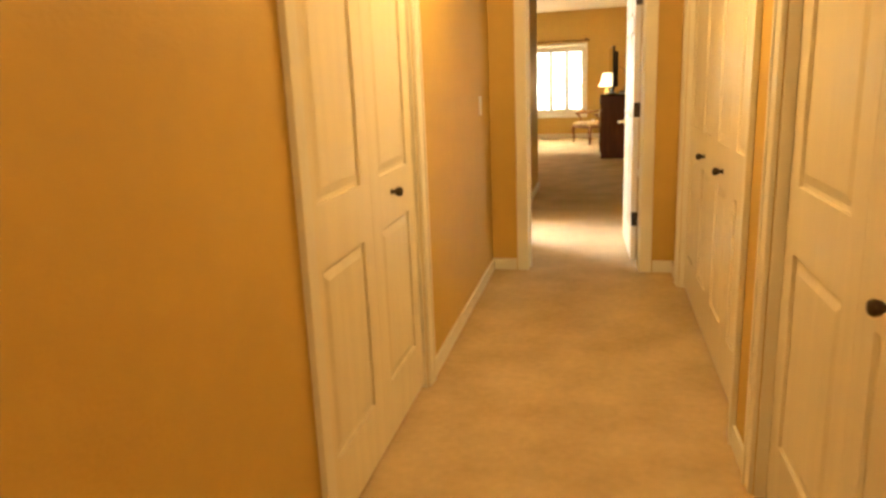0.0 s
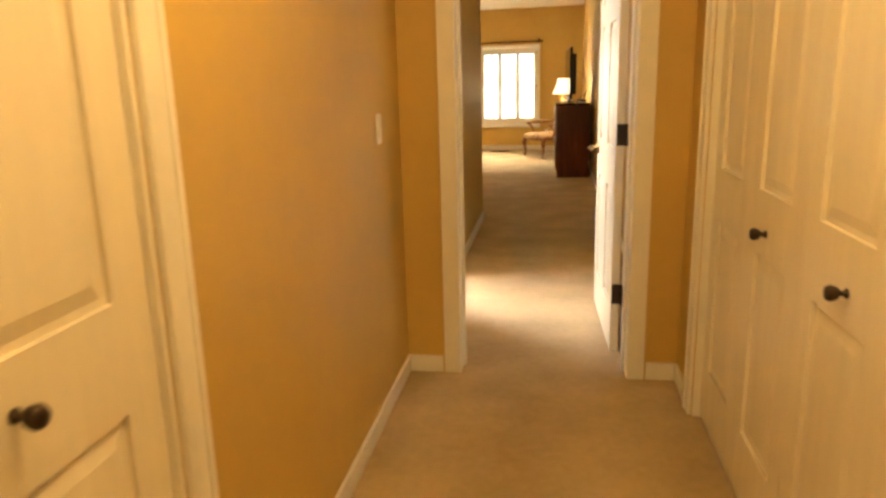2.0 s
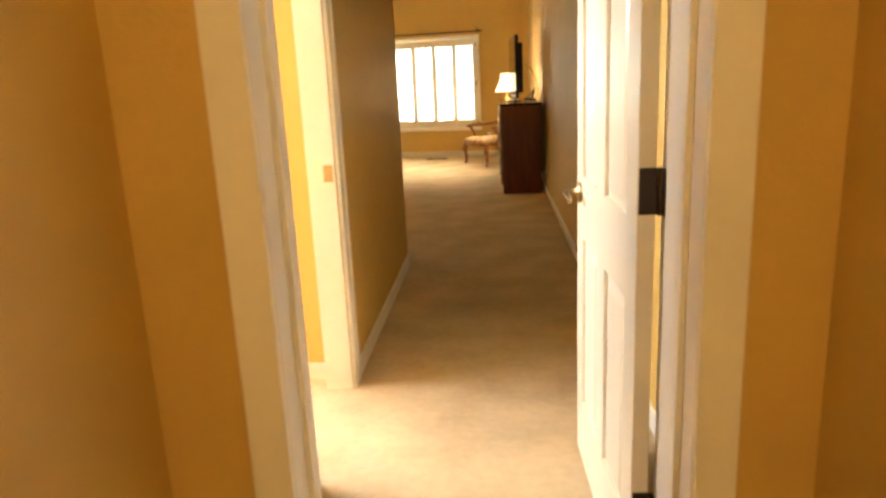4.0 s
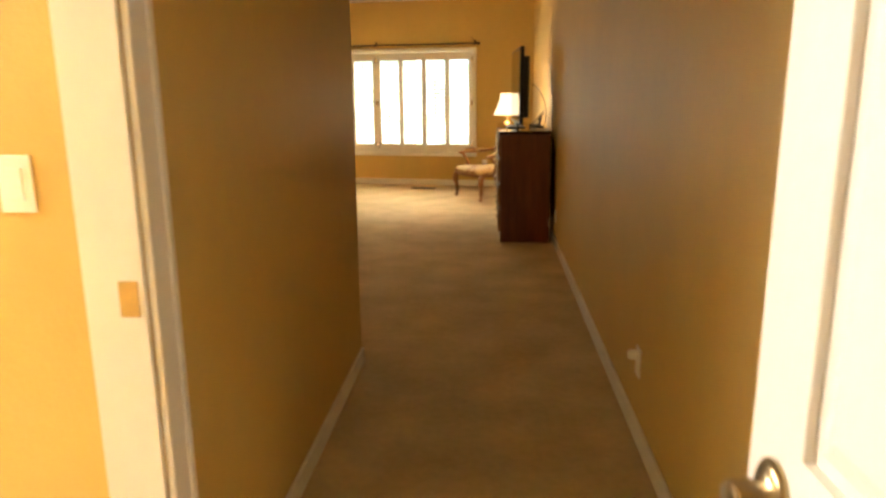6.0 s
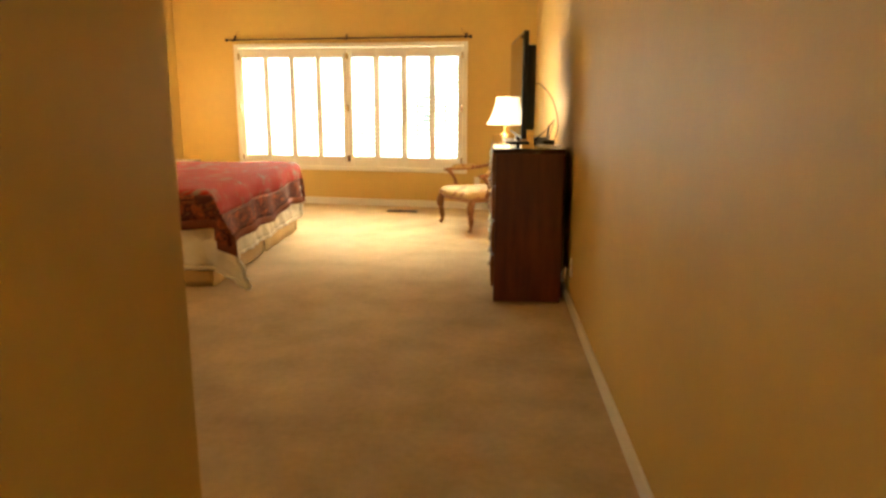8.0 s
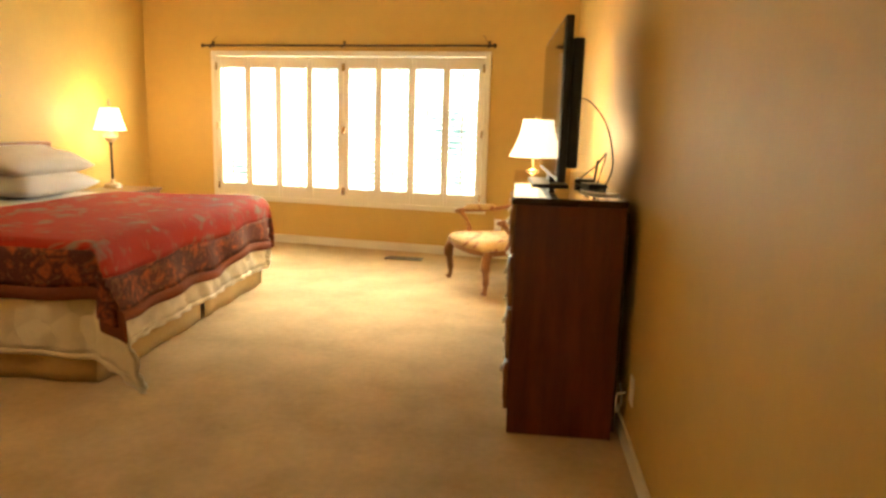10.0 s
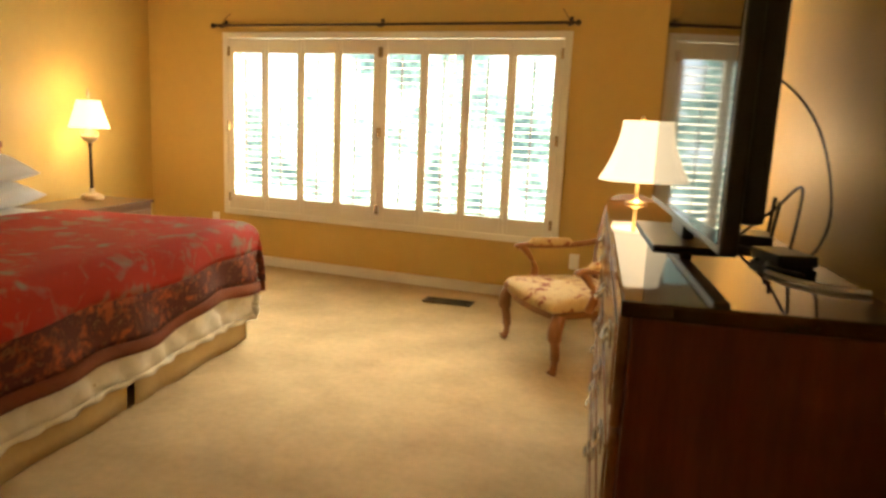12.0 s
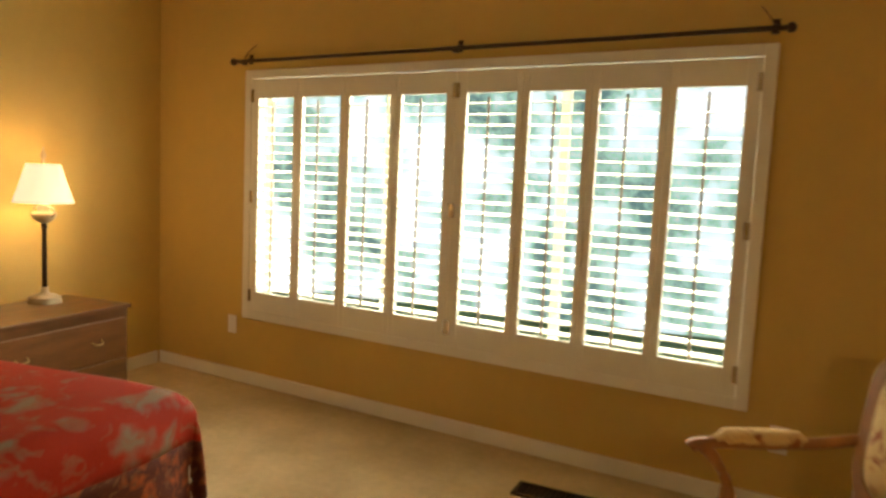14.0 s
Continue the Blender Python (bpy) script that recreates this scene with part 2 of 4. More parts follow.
# ---- plan ----
XR = 1.24          # wall on the walker's one side, all along
YD, YD1, YD2 = 6.0, 6.15, 6.28  # wall with the bedroom door, deeper on the hinge side
DX0, DX1 = 0.255, 1.015  # bedroom door opening
YE = 9.75           # end of the passage wall
WIN = pose(0.445, 16.725, 0, 0, 0, -8.45)  # window wall: its face, with the x axis along it
XL = -3.33         # headboard wall
HH, HB = 2.44, 2.64  # ceilings
LC0, LC1 = 2.86, 4.005  # linen closet opening
RC0, RC1 = 3.735, 5.655  # wardrobe opening
RD0, RD1 = 2.10, 3.345  # second closet opening
BY0, BY1 = 6.90, 7.66  # bath door opening
WX0, WX1, WZ0, WZ1 = -2.99, 0.0, 0.432, 1.98  # window, along its wall
HEAD = 2.05

structure(put("floor", boxes((-4.2, 2.6, -2.2, 17.4, -0.12, 0.0)), CARPET), "beige cut-pile wall-to-wall carpet with soft shading", "carpet")
structure(put("ceiling_hall", boxes((-2.62, 2.5, -2.2, YE - 0.12, HH, HH + 0.1)), CEIL), "white painted hallway ceiling", "ceiling")
structure(put("ceiling_bedroom", boxes((XL - 0.12, XR + 0.12, YE - 0.119, 17.6, HB, HB + 0.1)), CEIL), "white painted bedroom ceiling", "ceiling")
structure(put("wall_hall_left", boxes((-0.12, 0, -2.2, LC0, 0, HH), (-0.12, 0, LC0, LC1, HEAD, HH), (-0.12, 0, LC1, YD, 0, HH)), WALL), "golden tan painted hallway wall", "wall")
structure(put("wall_right", boxes((XR, XR + 0.12, -2.2, RD0, 0, HB), (XR, XR + 0.12, RD0, RD1, HEAD, HB), (XR, XR + 0.12, RD1, RC0, 0, HB), (XR, XR + 0.12, RC0, RC1, HEAD, HB), (XR, XR + 0.12, RC1, 16.80, 0, HB)), WALL), "golden tan painted wall with a soft sheen", "wall")
structure(put("wall_door", boxes((-0.12, DX0 - 0.02, YD, YD1, 0, HH), (DX0 - 0.02, DX1 + 0.02, YD, YD2, HEAD, HH), (DX1 + 0.02, XR, YD, YD2, 0, HH)), WALL), "golden tan wall around the bedroom doorway", "wall")
structure(put("wall_passage", boxes((-0.12, 0, YD1, BY0, 0, HH), (-0.12, 0, BY0, BY1, HEAD, HH), (-0.12, 0, BY1, YE, 0, HB)), WALL), "golden tan passage wall ending in an outside corner", "wall")
structure(put("wall_bedroom_near", boxes((XL, -0.12, YE - 0.12, YE, 0, HB), (0, XR, YE - 0.12, YE, HH + 0.1, HB)), WALL), "golden tan bedroom wall beside the passage", "wall")
structure(put("wall_headboard", boxes((XL - 0.12, XL, YE - 0.12, 17.50, 0, HB)), WALL), "golden tan wall behind the bed", "wall")
wall_win = structure(put("wall_window", boxes((-3.87, WX0, 0, 0.14, 0, HB), (WX1, 0.83, 0, 0.14, 0, HB), (WX0, WX1, 0, 0.14, 0, WZ0), (WX0, WX1, 0, 0.14, WZ1, HB)), WALL), "golden tan wall around a wide shuttered window", "wall")
wall_win.matrix_world = WIN
structure(put("wall_behind", boxes((-0.12, XR + 0.12, -2.32, -2.2, 0, HH)), WALL), "golden tan wall closing the hallway", "wall")
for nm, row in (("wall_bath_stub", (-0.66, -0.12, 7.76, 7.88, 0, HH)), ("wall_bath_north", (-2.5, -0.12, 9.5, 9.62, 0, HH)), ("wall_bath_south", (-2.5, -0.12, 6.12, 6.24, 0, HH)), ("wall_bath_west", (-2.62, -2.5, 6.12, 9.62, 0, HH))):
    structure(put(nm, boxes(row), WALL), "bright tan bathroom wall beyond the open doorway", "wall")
structure(put("wall_closet_backs", boxes((-0.7, -0.62, LC0 - 0.1, LC1 + 0.1, 0, HH), (XR + 0.75, XR + 0.83, RD0 - 0.1, RC1 + 0.1, 0, HH)), CEIL), "plain closet back walls", "wall")


def baseboard(name, x0, x1, y0, y1):
    bm = boxes((x0, x1, y0, y1, 0, 0.082), bevel=0.004)
    return structure(put(name, bm, TRIM), "white painted baseboard", "baseboard")


T = 0.014
baseboard("baseboard_1", 0, T, -2.2, LC0 - 0.075)
baseboard("baseboard_2", 0, T, LC1 + 0.075, YD)
baseboard("baseboard_3", XR - T, XR, RD1 + 0.075, RC0 - 0.075)
baseboard("baseboard_4", XR - T, XR, RC1 + 0.075, YD)
baseboard("baseboard_5", T, DX0 - 0.085, YD - T, YD)
baseboard("baseboard_6", DX1 + 0.085, XR - T, YD - T, YD)
baseboard("baseboard_7", 0, T, BY1 + 0.085, YE)
baseboard("baseboard_8", XR - T, XR, YD2, 16.60)
baseboard("baseboard_9", -3.80, 0.78, -T, 0).matrix_world = WIN
baseboard("baseboard_10", XL, XL + T, YE, 17.26)
baseboard("baseboard_11", -0.66, -0.13, 7.746, 7.76)
baseboard("baseboard_12", 0, T, YD1, BY0 - 0.085)


def casing_y(name, face, side, y0, y1, w=0.072, back=0.12):
    """Door lining and casing in a wall that runs along y; side +1: the room lies towards +x."""
    bm = bmesh.new()
    a, b = sorted((face, face + side * 0.016))
    box(bm, a, b, y0 - w, y0, 0, HEAD + w, 0.004)
    box(bm, a, b, y1, y1 + w, 0, HEAD + w, 0.004)
    box(bm, a, b, y0, y1, HEAD, HEAD + w, 0.004)
    a, b = sorted((face + side * 0.022, face + side * 0.001))
    box(bm, a, b, y0 - w - 0.003, y0 - w + 0.016, 0, HEAD + w + 0.003, 0.003)
    box(bm, a, b, y1 + w - 0.016, y1 + w + 0.003, 0, HEAD + w + 0.003, 0.003)
    a, b = sorted((face - side * 0.002, face - side * back))
    box(bm, a, b, y0, y0 + 0.012, 0, HEAD)
    box(bm, a, b, y1 - 0.012, y1, 0, HEAD)
    box(bm, a, b, y0 + 0.012, y1 - 0.012, HEAD - 0.012, HEAD)
    return structure(put(name, bm, TRIM), "white moulded door casing", "door trim")


casing_y("trim_linen_closet", 0, 1, LC0, LC1)
casing_y("trim_wardrobe", XR, -1, RC0, RC1)
casing_y("trim_closet", XR, -1, RD0, RD1)
casing_y("trim_bath_door", 0, 1, BY0, BY1, 0.08)

bm = bmesh.new()
for y0, y1 in ((YD - 0.018, YD), (YD2, YD2 + 0.018)):
    if y0 == YD2:
        y0, y1, yh = YD1, YD1 + 0.018, (YD2, YD2 + 0.018)
    else:
        yh = (y0, y1)
    box(bm, DX0 - 0.078, DX0, y0, y1, 0, HEAD + 0.078, 0.004)
    y0, y1 = yh
    box(bm, DX1, DX1 + 0.078, y0, y1, 0, HEAD + 0.078, 0.004)
    box(bm, DX0, DX1, y0, y1, HEAD, HEAD + 0.078, 0.004)
box(bm, DX0 - 0.02, DX0, YD, YD1, 0, HEAD)
box(bm, DX1, DX1 + 0.02, YD, YD2, 0, HEAD)
box(bm, DX0, DX1, YD, YD2, HEAD - 0.02, HEAD)
box(bm, DX0, DX0 + 0.012, YD + 0.08, YD + 0.12, 0, HEAD - 0.02)
box(bm, DX1 - 0.012, DX1, YD + 0.08, YD + 0.12, 0, HEAD - 0.02)
structure(put("trim_bedroom_door", bm, TRIM), "white moulded casing and jamb of the bedroom doorway", "door trim")


def panel_leaf(bm, w, h, cols, t=0.034, stile=0.095):
    """A moulded door leaf along +x from 0 to w, standing on z = 0, its face at y = 0 and its back at y = t; recessed fields with raised middles."""
    rows = ((0.22, 0.815), (1.005, h - 0.12)) if cols == 1 else ((0.22, 0.80), (1.00, 1.60), (1.71, h - 0.10))
    cw = (w - stile * (cols + 1)) / cols
    xs = [stile + i * (cw + stile) for i in range(cols)]
    box(bm, 0, w, 0.011, t - 0.011, 0, h)
    for s0, s1 in ((0, 0.011), (t - 0.011, t)):
        x = 0
        for c in range(cols + 1):
            box(bm, x, x + stile, s0, s1, 0, h)
            x += stile + cw
        for c in range(cols):
            zs = [0] + [v for r in rows for v in r] + [h]
            for k in range(0, len(zs), 2):
                box(bm, xs[c], xs[c] + cw, s0, s1, zs[k], zs[k + 1])
    for c in range(cols):
        for z0, z1 in rows:
            for face, out in ((0.011, 0.002), (t - 0.011, t - 0.002)):
                a, b = 0.014, 0.042
                lo = [bm.verts.new((x, face, z)) for x, z in ((xs[c] + a, z0 + a), (xs[c] + cw - a, z0 + a), (xs[c] + cw - a, z1 - a), (xs[c] + a, z1 - a))]
                hi = [bm.verts.new((x, out, z)) for x, z in ((xs[c] + b, z0 + b), (xs[c] + cw - b, z0 + b), (xs[c] + cw - b, z1 - b), (xs[c] + b, z1 - b))]
                bm.faces.new(hi)
                for k in range(4):
                    bm.faces.new((lo[k], lo[(k + 1) % 4], hi[(k + 1) % 4], hi[k]))
    return bm


def knob(parent, m):
    bm = bmesh.new()
    lathe(bm, [(0.011, 0), (0.011, 0.003), (0.007, 0.006), (0.007, 0.014), (0.015, 0.022), (0.018, 0.034), (0.014, 0.042), (0.004, 0.045)], 20, m)
    return part("knob", bm, BRONZE, parent, "dark bronze round knob", True)


def bifold(name, face, side, y0, y1, leaves, knobs, label, high=0.905):
    """Bifold closet doors standing closed in a wall along y."""
    root = thing(name, pose(face, y0, 0))
    w = (y1 - y0 - 0.0255) / leaves
    for i in range(leaves):
        bm = panel_leaf(bmesh.new(), w - 0.002, HEAD - 0.04, 1)
        bmesh.ops.translate(bm, vec=(0.0128 + i * w, 0, 0.016), verts=bm.verts)
        turn = Matrix(((0, -side, 0, 0), (1, 0, 0, 0), (0, 0, 1, 0), (0, 0, 0, 1)))
        bmesh.ops.transform(bm, matrix=turn, verts=bm.verts)
        part("door_leaf", bm, DOORP, root)
    for y in knobs:
        knob(root, pose(0.001 * side, y - y0, high, 0, 90 * side, 0))
    return tagged(root, label, "closet door")


bifold("linen_closet_door", -0.018, 1, LC0, LC1, 2, [3.665], "cream painted two-leaf bifold closet door, closed", 0.945)
bifold("wardrobe_door", XR + 0.03, -1, RC0, RC1, 4, [4.978, 4.414], "cream painted four-leaf bifold wardrobe door, closed, with sheen")
bifold("closet_door", XR + 0.035, -1, RD0, RD1, 2, [2.545], "cream painted bifold closet door with moulded panels")

# open bedroom door, hinged on the passage side
door = thing("bedroom_door", pose(DX1 - 0.012, YD2 + 0.02, 0, 0, 0, 92))
bm = panel_leaf(bmesh.new(), 0.84, HEAD - 0.03, 2, 0.038, 0.11)
bmesh.ops.translate(bm, vec=(0.0, 0.0, 0.012), verts=bm.verts)
part("door_leaf", bm, DOORP, door)
for z in (0.31, 1.085, 1.83):
    bm = bmesh.new()
    tube(bm, [(-0.008, -0.008, z - 0.05), (-0.008, -0.008, z + 0.05)], 0.008, 12)
    box(bm, -0.0045, -0.001, -0.008, 0.036, z - 0.05, z + 0.05)
    box(bm, -0.034, -0.006, -0.012, -0.009, z - 0.05, z + 0.05)
    part("hinge", bm, BRONZE, door, "dark bronze butt hinge")
for s, y in ((-1, 0.0), (1, 0.038)):
    bm = bmesh.new()
    lathe(bm, [(0.033, 0), (0.033, 0.006), (0.026, 0.011), (0.012, 0.013), (0.011, 0.045), (0.008, 0.05)], 24, pose(0.775, y, 0.955, 90 if s < 0 else -90))
    tube(bm, curve([(0.775, y + s * 0.045, 0.955), (0.74, y + s * 0.055, 0.957), (0.70, y + s * 0.05, 0.953), (0.665, y + s * 0.052, 0.947)]), [0.010] * 8 + [0.009] * 8 + [0.008] * 9, 10)
    part("lever_handle", bm, BRASS, door, "antique brass lever handle", True)
tagged(door, "white panelled bedroom door standing open against the wall", "door")

bm = bmesh.new()
box(bm, DX0 + 0.0005, DX0 + 0.004, YD + 0.122, YD + 0.148, 0.93, 0.99, 0.001)
tagged(put("strike_plate", bm, BRASS), "small brass strike plate in the door jamb", "strike plate")
bm = bmesh.new()
box(bm, -0.05, -0.012, BY1 - 0.016, BY1 - 0.0125, 0.935, 1.005, 0.001)
tagged(put("strike_plate", bm, BRASS), "small brass strike plate in the bathroom jamb", "strike plate")


def wall_plate(name, m, switch, label, category):
    root = thing(name, m)
    bm = bmesh.new()
    box(bm, -0.036, 0.036, -0.006, 0, -0.058, 0.058, 0.003)
    part("cover_plate", bm, PLATE, root)
    if switch:
        bm = bmesh.new()
        box(bm, -0.017, 0.017, -0.010, -0.0055, -0.033, 0.033, 0.002)
        part("rocker", bm, PLATE, root)
    else:
        for z in (-0.022, 0.022):
            bm = bmesh.new()
            lathe(bm, [(0.017, 0), (0.017, 0.004), (0.015, 0.005)], 20, pose(0, -0.0055, z, 90))
            part("socket", bm, PLATE, root)
    return tagged(root, label, category)


wall_plate("light_switch", pose(0, 5.60, 1.175, 0, 0, 90), True, "white rocker light switch on the hallway wall", "light switch")
wall_plate("light_switch", pose(-0.302, 7.76, 1.175), True, "white rocker light switch in the bathroom", "light switch")
o = wall_plate("wall_outlet", pose(XR, 9.04, 0.31, 0, 0, -90), False, "white outlet with a round night light plugged in", "outlet")
bm = bmesh.new()
lathe(bm, [(0.018, 0), (0.02, 0.01), (0.02, 0.03), (0.012, 0.038)], 20, pose(-0.004, -0.006, 0.03, 90))
part("night_light", bm, PLATE, o, "round white night light", True)
wall_plate("wall_outlet", pose(XR, 12.60, 0.27, 0, 0, -90), False, "white outlet behind the dresser", "outlet")
wall_plate("wall_outlet", WIN @ pose(-3.10, 0, 0.37), False, "white outlet under the window wall", "outlet")
wall_plate("wall_outlet", WIN @ pose(0.13, 0, 0.33), False, "white outlet behind the armchair", "outlet")

# louvred box beside the bathroom door
ctl = thing("wall_chime", pose(0, 6.68, 1.455, 0, 0, 90))
bm = bmesh.new()
box(bm, -0.054, 0.054, -0.022, 0, -0.085, 0.085, 0.004)
part("housing", bm, PLATE, ctl)
for i in range(7):
    bm = bmesh.new()
    box(bm, -0.042, 0.042, -0.026, -0.0215, -0.062 + i * 0.014, -0.056 + i * 0.014, 0.001)
    part("louvre", bm, PLATE, ctl)
tagged(ctl, "pale louvred box on the passage wall beside the bathroom door", "door chime")

# ---- window ----
win = thing("window_1", WIN.copy())
bm = bmesh.new()
F = 0.05
for x0, x1, z0, z1 in ((WX0, WX0 + F, WZ0, WZ1), (WX1 - F, WX1, WZ0, WZ1), (WX0 + F, WX1 - F, WZ0, WZ0 + F), (WX0 + F, WX1 - F, WZ1 - F, WZ1)):
    box(bm, x0, x1, -0.03, 0.10, z0, z1, 0.004)
part("window_frame", bm, SHUT, win)
bm = bmesh.new()
box(bm, WX0 + F, WX1 - F, 0.105, 0.13, WZ0, WZ0 + 0.045)
box(bm, WX0 + F, WX1 - F, 0.105, 0.13, WZ1 - 0.06, WZ1)
for x in (WX0 + F, WX0 + 0.97, WX1 - 0.97, WX1 - F - 0.05):
    box(bm, x, x + 0.05, 0.105, 0.13, WZ0 + 0.06, WZ1 - 0.06)
part("sash_frame", bm, SHUT, win)
for i in range(3):
    bm = boxes((WX0 + 0.1 + i * 0.98, WX0 + 1.02 + i * 0.98, 0.115, 0.119, WZ0 + 0.06, WZ1 - 0.06))
    g = part("pane", bm, GLASS, win)
    g.visible_shadow = False
structure(win, "wide white window with glazing behind plantation shutters", "window")

inner0, inner1 = WX0 + F + 0.002, WX1 - F - 0.002
WIDE, SLIM = 0.060, 0.034   # hinge stiles and meeting stiles
hole = (inner1 - inner0 - 4 * WIDE - 12 * SLIM) / 8
slat = bmesh.new()
SW = hole - 0.008
ring = [(0.029 * math.cos(a), 0.0045 * math.sin(a)) for a in [2 * math.pi * k / 8 for k in range(8)]]
ends = [[slat.verts.new((x, p, q)) for p, q in ring] for x in (-SW / 2, SW / 2)]
for k in range(8):
    slat.faces.new((ends[0][k], ends[0][(k + 1) % 8], ends[1][(k + 1) % 8], ends[1][k]))
slat.faces.new(ends[0])
slat.faces.new(ends[1])
bmesh.ops.recalc_face_normals(slat, faces=slat.faces)
slat_mesh = bpy.data.meshes.new("slat")
slat.to_mesh(slat_mesh)
slat.free()
slat_mesh.materials.append(SHUT)
PZ0, PZ1 = WZ0 + F + 0.0015, WZ1 - F - 0.005
edge_x = inner0
for i in range(8):
    sl, sr = (WIDE if i in (0, 4) else SLIM), (WIDE if i in (3, 7) else SLIM)
    cx = edge_x + sl + hole / 2
    edge_x += sl + hole + sr
    sh = thing("shutter_panel", WIN @ pose(cx, -0.012, 0))
    bm = bmesh.new()
    lo, hi = -hole / 2 - sl + 0.0007, hole / 2 + sr - 0.0007
    box(bm, lo, -hole / 2, -0.014, 0.014, PZ0, PZ1, 0.003)
    box(bm, hole / 2, hi, -0.014, 0.014, PZ0, PZ1, 0.003)
    box(bm, -hole / 2, hole / 2, -0.013, 0.013, PZ1 - 0.115, PZ1, 0.003)
    box(bm, -hole / 2, hole / 2, -0.013, 0.013, PZ0, PZ0 + 0.125, 0.003)
    part("stile_frame", bm, SHUT, sh)
    z = PZ0 + 0.155
    while z < PZ1 - 0.13:
        s = new("slat", slat_mesh)
        s.parent = sh
        s.matrix_basis = pose(0, 0, z, 9 + random.uniform(-2, 2), 0, 0)
        z += 0.056
    bm = bmesh.new()
    box(bm, -0.006, 0.006, -0.041, -0.031, PZ0 + 0.14, PZ1 - 0.14, 0.002)
    part("tilt_rod", bm, SHUT, sh)
    if i in (0, 3, 4, 7):
        e = {0: lo, 3: hi, 4: lo, 7: hi}[i]
        for z in (PZ0 + 0.10, (PZ0 + PZ1) / 2, PZ1 - 0.10):
            bm = bmesh.new()
            s = 1 if e < 0 else -1
            a, b = sorted((e + s * 0.002, e + s * 0.020))
            box(bm, a, b, -0.0175, -0.0145, z - 0.038, z + 0.038)
            tube(bm, [(e + s * 0.002, -0.017, z - 0.038), (e + s * 0.002, -0.017, z + 0.038)], 0.005, 8)
            part("hinge", bm, NICKEL, sh, "worn metal shutter hinge")
    tagged(sh, "white louvred plantation shutter panel, closed with open slats", "shutter", "shutters in the window")

structure(put("backdrop", boxes((-14, 12, 23.0, 23.1, -4, 9)), GARDEN), "glowing backdrop of garden trees and bright sky outside", "backdrop")
structure(put("ground", boxes((-40, 40, 17.9, 90, -0.6, -0.5)), material("lawn", (0.10, 0.16, 0.05), 0.9, scale=3, vary=0.3)), "green lawn outside the window", "ground")

# curtain rod with brackets
rod = thing("curtain_rod", WIN @ pose(0, 0, 2.03))
bm = bmesh.new()
tube(bm, [(WX0 - 0.06, -0.06, 0), (WX1 + 0.03, -0.06, 0)], 0.011, 12)
part("rod", bm, BRONZE, rod)
for x in (WX0 - 0.07, WX1 + 0.04):
    bm = bmesh.new()
    lathe(bm, [(0.008, -0.02), (0.02, -0.01), (0.022, 0), (0.018, 0.012), (0.006, 0.02)], 16, pose(x, -0.06, 0, 0, 90))
    part("finial", bm, BRONZE, rod, "", True)
for x in (WX0 + 0.02, (WX0 + WX1) / 2, WX1 - 0.02):
    bm = bmesh.new()
    tube(bm, curve([(x, 0, 0.02), (x, -0.03, 0.015), (x, -0.06, -0.014)]), 0.007, 8)
    box(bm, x - 0.014, x + 0.014, -0.006, 0, -0.01, 0.05, 0.002)
    box(bm, x - 0.012, x + 0.012, -0.076, -0.044, -0.022, -0.010, 0.003)
    part("bracket", bm, BRONZE, rod)
for x, d in ((WX0 + 0.02, 1), (WX1 - 0.02, -1)):
    bm = tube(bmesh.new(), curve([(x, -0.06, 0.012), (x + 0.03 * d, -0.05, 0.06), (x + 0.06 * d, -0.02, 0.10)]), 0.003, 6)
    part("cord", bm, OAK, rod)
tagged(rod, "dark bronze curtain rod without curtains above the window", "curtain rod")

# floor register
vent = thing("floor_vent", pose(-0.31, 16.435, 0.0, 0, 0, -4))
bm = bmesh.new()
for x0, x1, y0, y1 in ((-0.18, 0.18, -0.07, -0.052), (-0.18, 0.18, 0.052, 0.07), (-0.18, -0.158, -0.052, 0.052), (0.158, 0.18, -0.052, 0.052)):
    box(bm, x0, x1, y0, y1, 0, 0.009)
part("frame", bm, BRONZE, vent)
# Near-black sheet on the carpet stands in for the shade inside the duct.
part("duct_shade", boxes((-0.158, 0.158, -0.052, 0.052, 0.0, 0.002)), DARK, vent)
for i in range(15):
    x = -0.147 + i * 0.021
    part("slat", boxes((x - 0.004, x + 0.004, -0.052, 0.052, 0.0022, 0.008)), BRONZE, vent)
tagged(vent, "dark bronze floor register set in the carpet", "floor vent")

# ---- dresser ----
DX, DY0, DY1, DZ = 0.735, 12.71, 14.50, 1.012
dr = thing("dresser", pose(0, 0, 0))
bm = boxes((DX + 0.012, 1.185, DY0, DY1, 0.0, DZ - 0.03), bevel=0.004)
part("body", bm, WOOD, dr)
bm = boxes((DX - 0.008, 1.19, DY0 - 0.006, DY1 + 0.006, DZ - 0.03, DZ), bevel=0.006)
part("top", bm, WOODTOP, dr, "polished dark top")
bm = boxes((1.185, 1.20, DY0 + 0.02, DY1 - 0.02, 0.03, DZ - 0.05))
part("back_panel", bm, DARK, dr)
cols = 2
cw = (DY1 - DY0 - 0.05) / cols
